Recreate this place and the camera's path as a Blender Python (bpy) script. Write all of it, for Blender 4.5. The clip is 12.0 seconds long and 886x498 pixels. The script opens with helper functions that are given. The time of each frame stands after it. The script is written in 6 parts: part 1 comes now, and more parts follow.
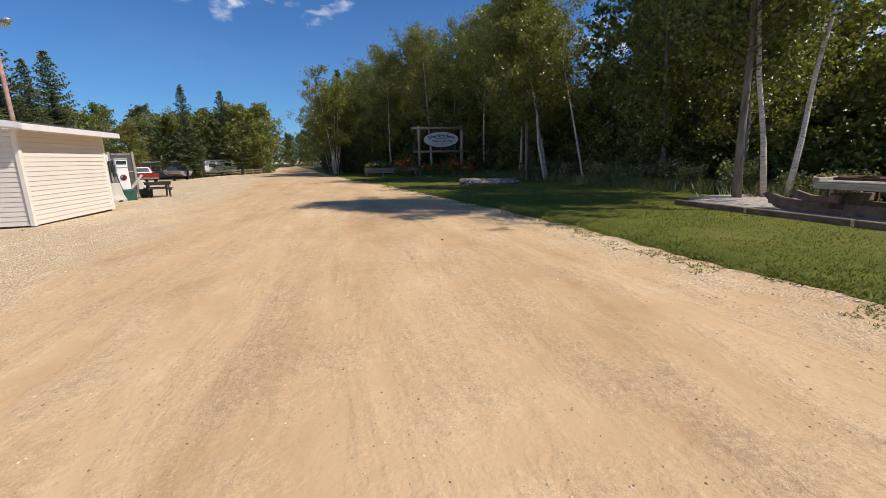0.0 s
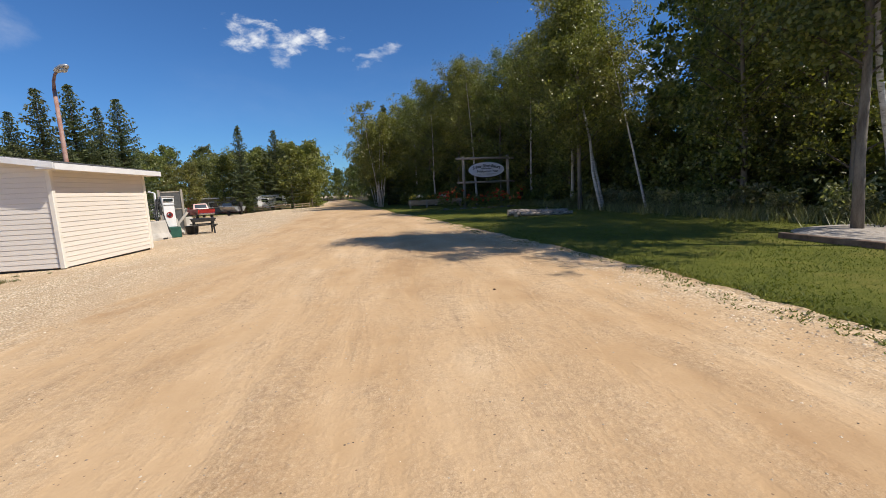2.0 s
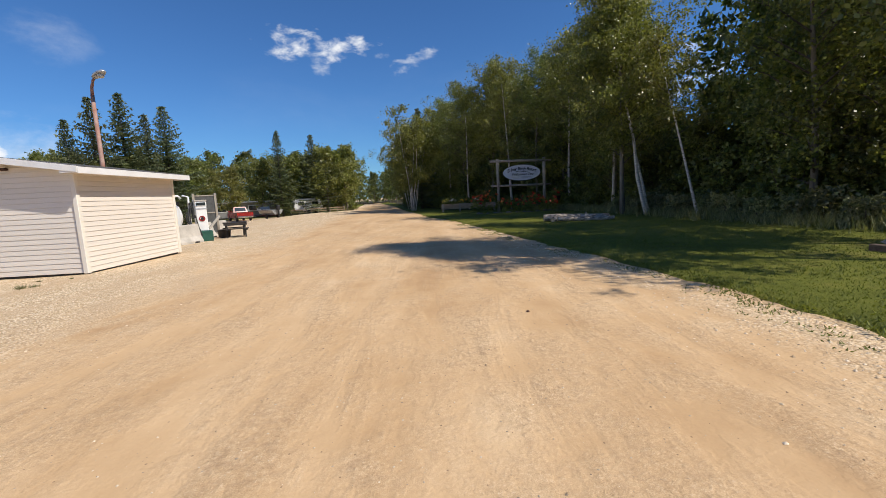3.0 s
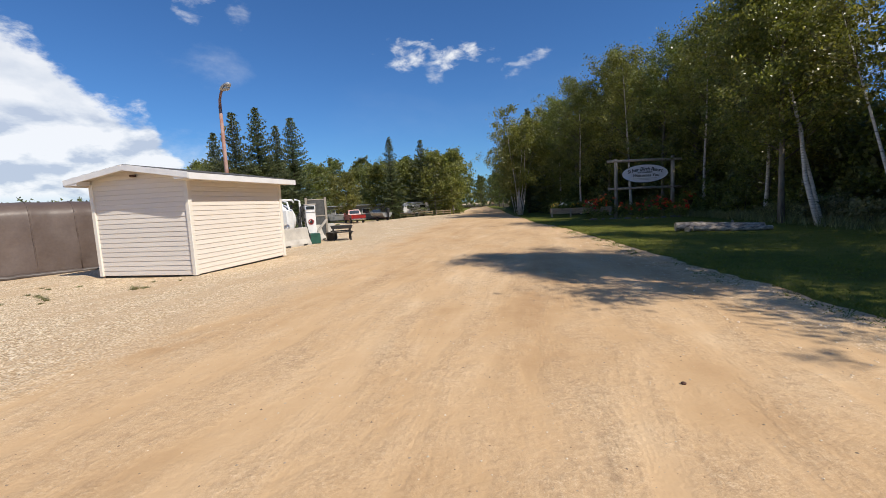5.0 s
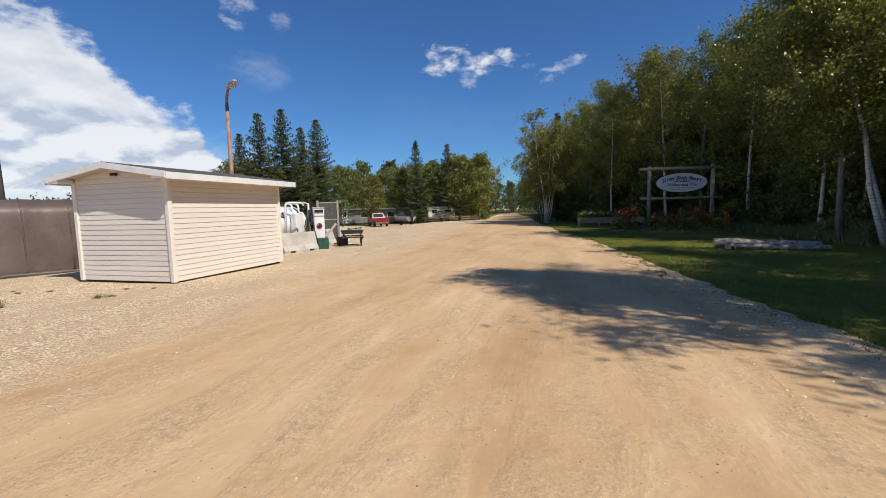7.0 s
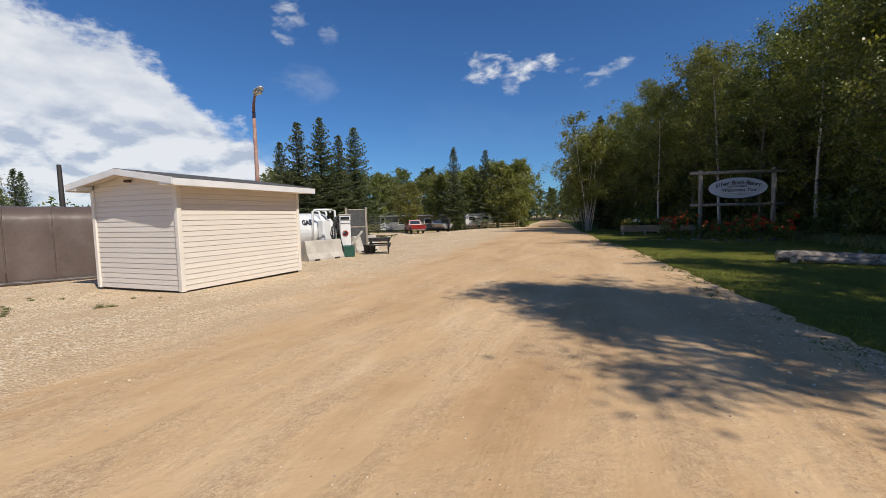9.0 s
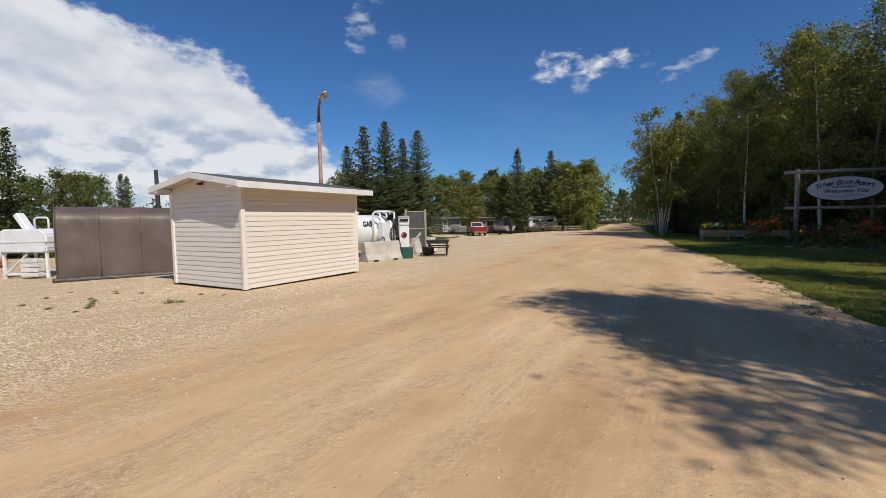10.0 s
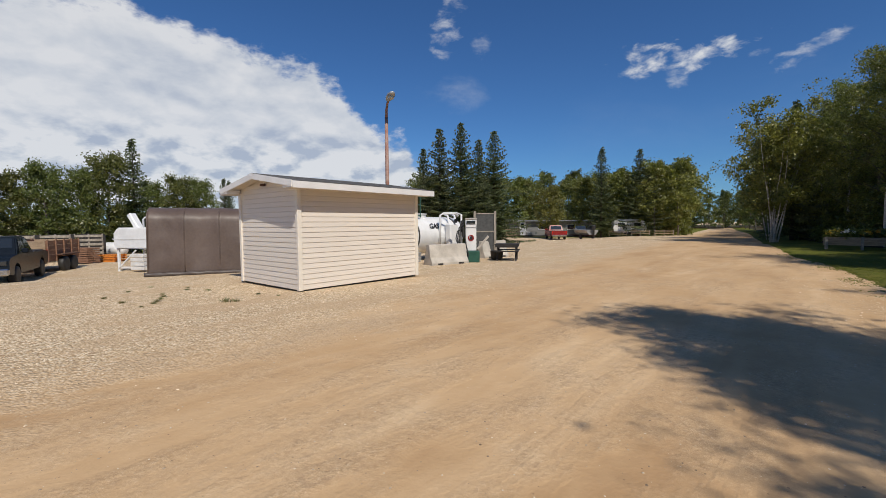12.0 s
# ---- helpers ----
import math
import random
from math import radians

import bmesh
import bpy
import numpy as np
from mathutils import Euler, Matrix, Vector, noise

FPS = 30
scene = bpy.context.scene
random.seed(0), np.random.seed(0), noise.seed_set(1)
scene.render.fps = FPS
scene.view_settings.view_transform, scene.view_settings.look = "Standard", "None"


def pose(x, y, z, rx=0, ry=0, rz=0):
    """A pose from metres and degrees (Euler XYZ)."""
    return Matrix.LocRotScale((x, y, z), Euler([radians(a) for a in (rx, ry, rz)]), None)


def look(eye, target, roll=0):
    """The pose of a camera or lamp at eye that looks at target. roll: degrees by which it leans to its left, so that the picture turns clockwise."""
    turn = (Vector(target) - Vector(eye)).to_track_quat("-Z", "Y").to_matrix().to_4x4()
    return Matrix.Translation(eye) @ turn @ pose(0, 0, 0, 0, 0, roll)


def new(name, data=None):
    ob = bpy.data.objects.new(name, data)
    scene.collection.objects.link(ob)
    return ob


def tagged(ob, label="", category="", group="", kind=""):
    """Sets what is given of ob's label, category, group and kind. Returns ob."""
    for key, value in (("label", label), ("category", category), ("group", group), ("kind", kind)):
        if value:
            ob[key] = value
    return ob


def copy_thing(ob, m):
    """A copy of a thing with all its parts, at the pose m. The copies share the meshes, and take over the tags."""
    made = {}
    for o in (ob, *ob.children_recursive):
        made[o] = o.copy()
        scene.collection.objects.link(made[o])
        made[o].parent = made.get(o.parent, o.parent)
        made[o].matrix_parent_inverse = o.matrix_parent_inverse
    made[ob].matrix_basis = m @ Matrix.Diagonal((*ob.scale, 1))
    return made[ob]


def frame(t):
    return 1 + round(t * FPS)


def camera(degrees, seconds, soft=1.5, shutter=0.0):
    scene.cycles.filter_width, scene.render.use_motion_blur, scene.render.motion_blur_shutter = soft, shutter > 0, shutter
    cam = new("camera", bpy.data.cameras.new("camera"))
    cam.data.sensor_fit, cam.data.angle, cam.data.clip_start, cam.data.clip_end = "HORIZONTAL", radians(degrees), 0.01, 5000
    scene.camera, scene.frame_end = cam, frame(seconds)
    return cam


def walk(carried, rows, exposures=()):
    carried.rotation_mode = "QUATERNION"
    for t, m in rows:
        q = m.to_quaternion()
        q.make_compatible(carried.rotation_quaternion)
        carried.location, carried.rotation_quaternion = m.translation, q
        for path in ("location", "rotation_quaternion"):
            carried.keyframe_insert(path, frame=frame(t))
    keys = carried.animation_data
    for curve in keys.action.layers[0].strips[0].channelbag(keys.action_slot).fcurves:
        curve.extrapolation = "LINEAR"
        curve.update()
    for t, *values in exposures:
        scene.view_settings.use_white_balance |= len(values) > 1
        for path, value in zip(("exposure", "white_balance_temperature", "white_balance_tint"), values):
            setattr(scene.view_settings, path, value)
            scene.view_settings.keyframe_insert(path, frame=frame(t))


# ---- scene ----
cam = camera(92.1, 12.0, soft=0.6)
PATH = [
    (0, (7.757, -12.725, 1.443), (8.178, -10.816, 1.021), -1.6),
    (0.5, (7.669, -12.379, 1.413), (8.071, -10.456, 1.042), -1.8),
    (1, (7.74, -12.042, 1.428), (8.072, -10.095, 1.111), -3.0),
    (1.5, (7.859, -11.68, 1.415), (8.124, -9.719, 1.123), -3.4),
    (2, (7.983, -11.264, 1.445), (8.208, -9.296, 1.169), -2.9),
    (2.5, (8.147, -10.849, 1.44), (8.291, -8.872, 1.175), -2.9),
    (4.5, (8.235, -9.295, 1.495), (7.975, -7.324, 1.283), -2.7),
    (5, (8.246, -8.978, 1.489), (7.824, -7.034, 1.276), -2.8),
    (5.5, (8.342, -8.653, 1.513), (7.889, -6.715, 1.308), -2.7),
    (6, (8.548, -8.341, 1.541), (8.034, -6.419, 1.34), -2.2),
    (6.5, (8.608, -7.995, 1.519), (8.067, -6.08, 1.325), -1.7),
    (7, (8.638, -7.635, 1.549), (8.087, -5.722, 1.362), -1.4),
    (9, (8.877, -6.654, 1.556), (8.146, -4.798, 1.405), -1.3),
    (9.5, (8.892, -6.439, 1.565), (8.033, -4.638, 1.42), -1.3),
    (10, (8.907, -6.235, 1.563), (7.911, -4.506, 1.427), -0.9),
    (10.5, (8.881, -5.986, 1.556), (7.828, -4.29, 1.429), -0.4),
    (11, (8.868, -5.783, 1.569), (7.756, -4.125, 1.45), -0.1),
    (11.5, (8.883, -5.523, 1.551), (7.679, -3.931, 1.428), -0.4),
    (12, (8.884, -5.299, 1.548), (7.586, -3.782, 1.428), -0.4),
]
walk(cam, [(t, look(eye, target, roll)) for t, eye, target, roll in PATH], [(0.0, 0.05), (2.5, 0.07), (4.7, 0.06), (7.0, -0.06), (9.5, -0.18), (12.0, -0.34)])

# ---- world and sun ----
SUN = Vector((0.81, -0.40, 1.02)).normalized()          # from the ground towards the sun
sun = new("sun", bpy.data.lights.new("sun", "SUN"))
sun.data.energy, sun.data.angle, sun.data.color = 5.0, radians(0.53), (1.0, 0.93, 0.82)
sun.matrix_world = look(SUN * 60, (0, 0, 0))


def link(nt, a, b):
    nt.links.new(a, b)


def nmath(nt, op, a, b=None, c=None, clamp=False):
    n = nt.nodes.new("ShaderNodeMath")
    n.operation, n.use_clamp = op, clamp
    for i, v in enumerate((a, b, c)):
        if v is None:
            continue
        if isinstance(v, (int, float)):
            n.inputs[i].default_value = v
        else:
            nt.links.new(v, n.inputs[i])
    return n.outputs[0]


def noise_node(nt, vec, scale, detail=6.0, rough=0.55, dist=0.0):
    n = nt.nodes.new("ShaderNodeTexNoise")
    n.inputs["Scale"].default_value, n.inputs["Detail"].default_value = scale, detail
    n.inputs["Roughness"].default_value, n.inputs["Distortion"].default_value = rough, dist
    if vec is not None:
        nt.links.new(vec, n.inputs["Vector"])
    return n.outputs[0]


def ramp(nt, fac, stops):
    n = nt.nodes.new("ShaderNodeValToRGB")
    e = n.color_ramp.elements
    while len(e) < len(stops):
        e.new(0.5)
    for el, (p, c) in zip(e, stops):
        el.position, el.color = p, (*c, 1) if len(c) == 3 else c
    nt.links.new(fac, n.inputs[0])
    return n.outputs[0]


def mixc(nt, fac, a, b, mode="MIX"):
    n = nt.nodes.new("ShaderNodeMix")
    n.data_type, n.blend_type = "RGBA", mode
    for sock, v in ((n.inputs[0], fac), (n.inputs[6], a), (n.inputs[7], b)):
        if isinstance(v, (int, float)):
            sock.default_value = v
        elif isinstance(v, tuple):
            sock.default_value = (*v, 1)
        else:
            nt.links.new(v, sock)
    return n.outputs[2]


def build_world():
    w = bpy.data.worlds.new("sky")
    scene.world = w
    w.use_nodes = True
    nt = w.node_tree
    nt.nodes.clear()
    sky = nt.nodes.new("ShaderNodeTexSky")
    sky.sky_type, sky.sun_disc = "NISHITA", False
    sky.sun_elevation = math.asin(SUN.z)
    sky.sun_rotation = math.atan2(SUN.x, SUN.y)
    sky.altitude, sky.air_density, sky.dust_density, sky.ozone_density = 300, 1.0, 0.35, 3.0
    tc = nt.nodes.new("ShaderNodeTexCoord")
    sep = nt.nodes.new("ShaderNodeSeparateXYZ")
    link(nt, tc.outputs["Generated"], sep.inputs[0])
    az = nmath(nt, "ARCTAN2", sep.outputs[0], sep.outputs[1])
    el = nmath(nt, "ARCSINE", sep.outputs[2])
    stretch = nt.nodes.new("ShaderNodeMapping")
    stretch.inputs["Scale"].default_value = (1, 1, 2.0)
    link(nt, tc.outputs["Generated"], stretch.inputs[0])
    n1 = noise_node(nt, stretch.outputs[0], 9.0, 9, 0.58, 0.15)
    n2 = noise_node(nt, stretch.outputs[0], 4.0, 10, 0.62, 0.3)
    n3 = noise_node(nt, stretch.outputs[0], 22.0, 8, 0.6)
    n4 = noise_node(nt, stretch.outputs[0], 24.0, 7, 0.56, 0.25)

    def blob(a0, e0, ra, re, tilt=0.0):
        da = nmath(nt, "SUBTRACT", az, radians(a0))
        de = nmath(nt, "SUBTRACT", nmath(nt, "SUBTRACT", el, radians(e0)), nmath(nt, "MULTIPLY", da, tilt))
        qa, qe = nmath(nt, "DIVIDE", da, radians(ra)), nmath(nt, "DIVIDE", de, radians(re))
        r2 = nmath(nt, "ADD", nmath(nt, "MULTIPLY", qa, qa), nmath(nt, "MULTIPLY", qe, qe))
        return nmath(nt, "SUBTRACT", 1.0, r2)

    def cover(shape, noise_out, amount, lo, hi):
        s = nmath(nt, "ADD", shape, nmath(nt, "MULTIPLY", nmath(nt, "SUBTRACT", noise_out, 0.5), amount))
        m = nt.nodes.new("ShaderNodeMapRange")
        m.interpolation_type = "SMOOTHSTEP"
        link(nt, s, m.inputs[0])
        m.inputs[1].default_value, m.inputs[2].default_value = lo, hi
        return m.outputs[0]

    # the big bank: its upper edge by bearing, in degrees
    edge = [(-150, 0.0), (-120, 15.0), (-100, 17.0), (-85.6, 19.5), (-77, 21.6), (-70, 20.2), (-62.5, 19.4), (-57, 18.0), (-53.8, 15.5), (-52.4, 12.6), (-50.5, 11.0), (-45.5, 9.3), (-43, 6.0), (-39, 0.0)]
    pos = nt.nodes.new("ShaderNodeMapRange")
    link(nt, az, pos.inputs[0])
    pos.inputs[1].default_value, pos.inputs[2].default_value = radians(-160), radians(-30)
    top = ramp(nt, pos.outputs[0], [((a + 160) / 130, (h / 30,) * 3) for a, h in edge])
    top_el = nmath(nt, "MULTIPLY", top, radians(30))
    rag = nmath(nt, "ADD", nmath(nt, "MULTIPLY", nmath(nt, "SUBTRACT", n1, 0.5), radians(9)), nmath(nt, "MULTIPLY", nmath(nt, "SUBTRACT", n3, 0.5), radians(3.5)))
    rag = nmath(nt, "ADD", rag, radians(1.3))
    bank_s = nmath(nt, "ADD", nmath(nt, "SUBTRACT", top_el, el), rag)
    bank = nt.nodes.new("ShaderNodeMapRange")
    bank.interpolation_type = "SMOOTHSTEP"
    link(nt, bank_s, bank.inputs[0])
    bank.inputs[1].default_value, bank.inputs[2].default_value = radians(-0.5), radians(1.5)
    masks = [
        nmath(nt, "MULTIPLY", bank.outputs[0], 0.90),
        nmath(nt, "MULTIPLY", cover(blob(-54, 5.0, 22, 5.0), n2, 4.0, 0.1, 1.6), 0.7),
        nmath(nt, "MULTIPLY", cover(blob(-15.2, 18.4, 3.6, 1.9, 0.15), n4, 6.5, 0.1, 2.2), 0.95),
        nmath(nt, "MULTIPLY", cover(blob(-9.8, 18.0, 5.0, 1.5, 0.18), n4, 6.5, 0.1, 2.2), 0.95),
        nmath(nt, "MULTIPLY", cover(blob(-12.3, 16.2, 1.5, 1.3, -0.3), n3, 4.0, 0.1, 1.6), 0.6),
        nmath(nt, "MULTIPLY", cover(blob(-0.2, 16.7, 3.6, 1.1, 0.25), n4, 6.5, 0.2, 2.6), 0.7),
        nmath(nt, "MULTIPLY", cover(blob(-4.6, 17.4, 1.3, 0.6, 0.1), n3, 4.0, 0.3, 2.0), 0.4),
        nmath(nt, "MULTIPLY", cover(blob(-40.0, 23.8, 2.4, 3.2, 0.5), n4, 6.5, 0.1, 2.6), 0.65),
        nmath(nt, "MULTIPLY", cover(blob(-35.3, 21.8, 1.6, 1.6, 0.3), n3, 4.5, 0.3, 2.4), 0.35),
        nmath(nt, "MULTIPLY", cover(blob(-38, 15.8, 9, 4.0), n2, 4.5, 0.5, 2.4), 0.32),
        nmath(nt, "MULTIPLY", cover(blob(-10, 12.0, 40, 5.0, 0.1), n2, 3.0, 0.3, 2.6), 0.07),
        nmath(nt, "MULTIPLY", cover(blob(32.3, 12.0, 4.0, 3.2), n4, 5.0, 0.1, 1.8), 0.6),
        nmath(nt, "MULTIPLY", cover(blob(56, 9.5, 8, 4.0), n3, 4.0, 0.1, 1.4), 0.9),
        cover(blob(150, 20.0, 80, 25.0), n2, 5.0, 1.0, 2.2),
    ]
    total = masks[0]
    for m in masks[1:]:
        total = nmath(nt, "MAXIMUM", total, m)
    horizon_fade = nt.nodes.new("ShaderNodeMapRange")
    link(nt, sep.outputs[2], horizon_fade.inputs[0])
    horizon_fade.inputs[1].default_value, horizon_fade.inputs[2].default_value = 0.0, 0.05
    total = nmath(nt, "MULTIPLY", total, horizon_fade.outputs[0])
    # billows: lit on the side towards the sun, blue-grey on the other
    shifted = nt.nodes.new("ShaderNodeMapping")
    shifted.inputs["Scale"].default_value = (1, 1, 2.0)
    shifted.inputs["Location"].default_value = (0.012, -0.006, 0.045)
    link(nt, tc.outputs["Generated"], shifted.inputs[0])
    relief = nmath(nt, "SUBTRACT", noise_node(nt, stretch.outputs[0], 11.0, 7, 0.52, 0.2), noise_node(nt, shifted.outputs[0], 11.0, 7, 0.52, 0.2))
    low = nt.nodes.new("ShaderNodeMapRange")
    low.interpolation_type = "SMOOTHSTEP"
    link(nt, el, low.inputs[0])
    low.inputs[1].default_value, low.inputs[2].default_value = radians(13), radians(7)
    strength = nmath(nt, "MULTIPLY_ADD", low.outputs[0], 1.5, 0.45)
    veil = noise_node(nt, stretch.outputs[0], 5.0, 6, 0.5, 0.3)
    tone = nmath(nt, "ADD", nmath(nt, "MULTIPLY_ADD", relief, strength, 0.5), nmath(nt, "MULTIPLY", nmath(nt, "SUBTRACT", veil, 0.5), 0.5))
    cloud = ramp(nt, tone, [(0.27, (5.7, 6.4, 7.7)), (0.44, (8.4, 8.8, 9.4)), (0.56, (10.1, 10.2, 10.4))])
    deep = mixc(nt, 1.0, sky.outputs[0], (0.455, 0.785, 1.16), "MULTIPLY")
    bg = nt.nodes.new("ShaderNodeBackground")
    bg.inputs[1].default_value = 0.093
    link(nt, mixc(nt, total, deep, cloud), bg.inputs[0])
    out = nt.nodes.new("ShaderNodeOutputWorld")
    link(nt, bg.outputs[0], out.inputs[0])


build_world()


# ---- materials ----
def base_mat(name):
    m = bpy.data.materials.new(name)
    m.use_nodes = True
    nt = m.node_tree
    bsdf = nt.nodes["Principled BSDF"]
    return m, nt, bsdf


def coords(nt, kind="Object", scale=(1, 1, 1), rot=(0, 0, 0)):
    tc = nt.nodes.new("ShaderNodeTexCoord")
    mp = nt.nodes.new("ShaderNodeMapping")
    mp.inputs["Scale"].default_value = scale
    mp.inputs["Rotation"].default_value = rot
    link(nt, tc.outputs[kind], mp.inputs[0])
    return mp.outputs[0]


def bump(nt, bsdf, height, strength, distance):
    b = nt.nodes.new("ShaderNodeBump")
    b.inputs["Strength"].default_value, b.inputs["Distance"].default_value = strength, distance
    link(nt, height, b.inputs["Height"])
    link(nt, b.outputs[0], bsdf.inputs["Normal"])


def surface(name, dark, light, rough=0.6, scale=6.0, fine=60.0, bumpy=0.15, metal=0.0, stretch=(1, 1, 1), per_object=0.0, spec=0.5):
    """Two scales of variation between two colours, with fine relief."""
    m, nt, b = base_mat(name)
    v = coords(nt, "Object", stretch)
    big, small = noise_node(nt, v, scale, 5), noise_node(nt, v, fine, 4, 0.6)
    f = nmath(nt, "ADD", nmath(nt, "MULTIPLY", big, 0.65), nmath(nt, "MULTIPLY", small, 0.35))
    c = ramp(nt, f, [(0.36, dark), (0.64, light)])
    if per_object:
        info = nt.nodes.new("ShaderNodeObjectInfo")
        k = nmath(nt, "MULTIPLY_ADD", info.outputs["Random"], per_object, 1 - per_object / 2)
        grey = nt.nodes.new("ShaderNodeCombineColor")
        for i in range(3):
            link(nt, k, grey.inputs[i])
        c = mixc(nt, 1.0, c, grey.outputs[0], "MULTIPLY")
    link(nt, c, b.inputs["Base Color"])
    r = nmath(nt, "MULTIPLY_ADD", small, 0.25, rough - 0.12, clamp=True)
    link(nt, r, b.inputs["Roughness"])
    b.inputs["Metallic"].default_value = metal
    b.inputs["Specular IOR Level"].default_value = spec
    if bumpy:
        bump(nt, b, f, bumpy, 0.01)
    return m


def leaf_mat(name, a, b_, glow=0.35, rough=0.5):
    m, nt, b = base_mat(name)
    geo = nt.nodes.new("ShaderNodeNewGeometry")
    info = nt.nodes.new("ShaderNodeObjectInfo")
    c = ramp(nt, geo.outputs["Random Per Island"], [(0.0, a), (0.75, b_), (1.0, tuple(min(1, x * 1.35) for x in b_))])
    hue = nt.nodes.new("ShaderNodeHueSaturation")
    link(nt, nmath(nt, "MULTIPLY_ADD", info.outputs["Random"], 0.035, 0.4825), hue.inputs["Hue"])
    link(nt, nmath(nt, "MULTIPLY_ADD", info.outputs["Random"], 0.3, 0.85), hue.inputs["Value"])
    link(nt, c, hue.inputs["Color"])
    link(nt, hue.outputs[0], b.inputs["Base Color"])
    b.inputs["Roughness"].default_value = rough
    b.inputs["Specular IOR Level"].default_value = 0.6
    t = nt.nodes.new("ShaderNodeBsdfTranslucent")
    link(nt, mixc(nt, 1.0, hue.outputs[0], (1.25, 1.3, 0.5), "MULTIPLY"), t.inputs[0])
    mx = nt.nodes.new("ShaderNodeMixShader")
    mx.inputs[0].default_value = glow
    link(nt, b.outputs[0], mx.inputs[1])
    link(nt, t.outputs[0], mx.inputs[2])
    link(nt, mx.outputs[0], nt.nodes["Material Output"].inputs[0])
    return m


def ground_mat():
    """Compacted tan dirt: smooth worn wheel lanes between gritty strips; loose pale limestone gravel on the lot beside the shed."""
    m, nt, b = base_mat("sandy_gravel")
    v = coords(nt, "Object")
    sep = nt.nodes.new("ShaderNodeSeparateXYZ")
    link(nt, v, sep.inputs[0])
    lanes_v = coords(nt, "Object", (1.0, 0.22, 1.0), (0, 0, radians(-5)))
    rut_v = coords(nt, "Object", (1.0, 0.09, 1.0), (0, 0, radians(-7)))
    big, mid = noise_node(nt, v, 0.22, 5, 0.6), noise_node(nt, v, 1.3, 6, 0.62)
    lanes = noise_node(nt, lanes_v, 0.9, 4, 0.58, 0.5)
    ruts = noise_node(nt, rut_v, 3.0, 3, 0.5, 0.8)
    clod, grain, fine = noise_node(nt, v, 9.0, 6, 0.7), noise_node(nt, v, 30, 5, 0.72), noise_node(nt, v, 130, 3, 0.7)
    f = nmath(nt, "ADD", nmath(nt, "MULTIPLY", lanes, 0.55), nmath(nt, "ADD", nmath(nt, "MULTIPLY", mid, 0.3), nmath(nt, "MULTIPLY", big, 0.15)))
    f = nmath(nt, "ADD", f, nmath(nt, "MULTIPLY", nmath(nt, "SUBTRACT", ruts, 0.5), 0.08))
    dust = ramp(nt, f, [(0.36, (0.44, 0.275, 0.141)), (0.45, (0.52, 0.340, 0.181)), (0.55, (0.585, 0.396, 0.222)), (0.66, (0.68, 0.495, 0.302))])
    # grit: brown pits and pale chips, thick on some strips and nearly gone from others
    gritty = ramp(nt, nmath(nt, "ADD", nmath(nt, "MULTIPLY", noise_node(nt, lanes_v, 1.7, 4, 0.6, 0.5), 0.6), nmath(nt, "MULTIPLY", mid, 0.4)), [(0.44, (0.05, 0.05, 0.05)), (0.62, (1, 1, 1))])
    speck = ramp(nt, nmath(nt, "ADD", nmath(nt, "MULTIPLY", fine, 0.55), nmath(nt, "MULTIPLY", grain, 0.45)), [(0.37, (0.17, 0.105, 0.055)), (0.45, (0.43, 0.285, 0.16)), (0.53, (0.60, 0.425, 0.255)), (0.64, (0.88, 0.75, 0.57))])
    road = mixc(nt, nmath(nt, "MULTIPLY", gritty, 0.46), dust, speck)
    road = mixc(nt, nmath(nt, "MULTIPLY", gritty, ramp(nt, clod, [(0.38, (0.6, 0.6, 0.6)), (0.52, (0, 0, 0))])), road, mixc(nt, 0.75, road, (0.33, 0.215, 0.125)))
    pits = nt.nodes.new("ShaderNodeTexVoronoi")
    pits.inputs["Scale"].default_value = 21
    link(nt, v, pits.inputs["Vector"])
    pit = ramp(nt, pits.outputs["Distance"], [(0.10, (1, 1, 1)), (0.17, (0, 0, 0))])
    rare = ramp(nt, pits.outputs["Color"], [(0.80, (0, 0, 0)), (0.84, (1, 1, 1))])
    road = mixc(nt, nmath(nt, "MULTIPLY", nmath(nt, "MULTIPLY", pit, rare), 0.8), road, (0.20, 0.13, 0.08))
    vo = nt.nodes.new("ShaderNodeTexVoronoi")
    vo.inputs["Scale"].default_value = 34
    link(nt, v, vo.inputs["Vector"])
    peb = ramp(nt, vo.outputs["Color"], [(0.1, (0.62, 0.45, 0.27)), (0.5, (0.90, 0.72, 0.49)), (0.95, (1.0, 0.89, 0.70))])
    gap = ramp(nt, vo.outputs["Distance"], [(0.3, (1, 1, 1)), (0.8, (0.50, 0.43, 0.35))])
    peb = mixc(nt, 1.0, peb, gap, "MULTIPLY")
    peb = mixc(nt, ramp(nt, clod, [(0.38, (0.75, 0.75, 0.75)), (0.54, (0, 0, 0))]), peb, mixc(nt, 0.65, peb, (0.34, 0.24, 0.15)))
    warm = noise_node(nt, coords(nt, "Object", (1.0, 0.45, 1.0)), 0.75, 6, 0.68, 0.4)
    peb = mixc(nt, ramp(nt, warm, [(0.47, (0, 0, 0)), (0.58, (1, 1, 1))]), peb, mixc(nt, 0.72, peb, (0.56, 0.395, 0.24)))
    edge = nmath(nt, "ADD", nmath(nt, "SUBTRACT", nmath(nt, "MULTIPLY_ADD", sep.outputs[1], -0.10, 3.1), sep.outputs[0]), nmath(nt, "MULTIPLY", nmath(nt, "SUBTRACT", warm, 0.5), 8.0))
    mr = nt.nodes.new("ShaderNodeMapRange")
    mr.interpolation_type = "SMOOTHSTEP"
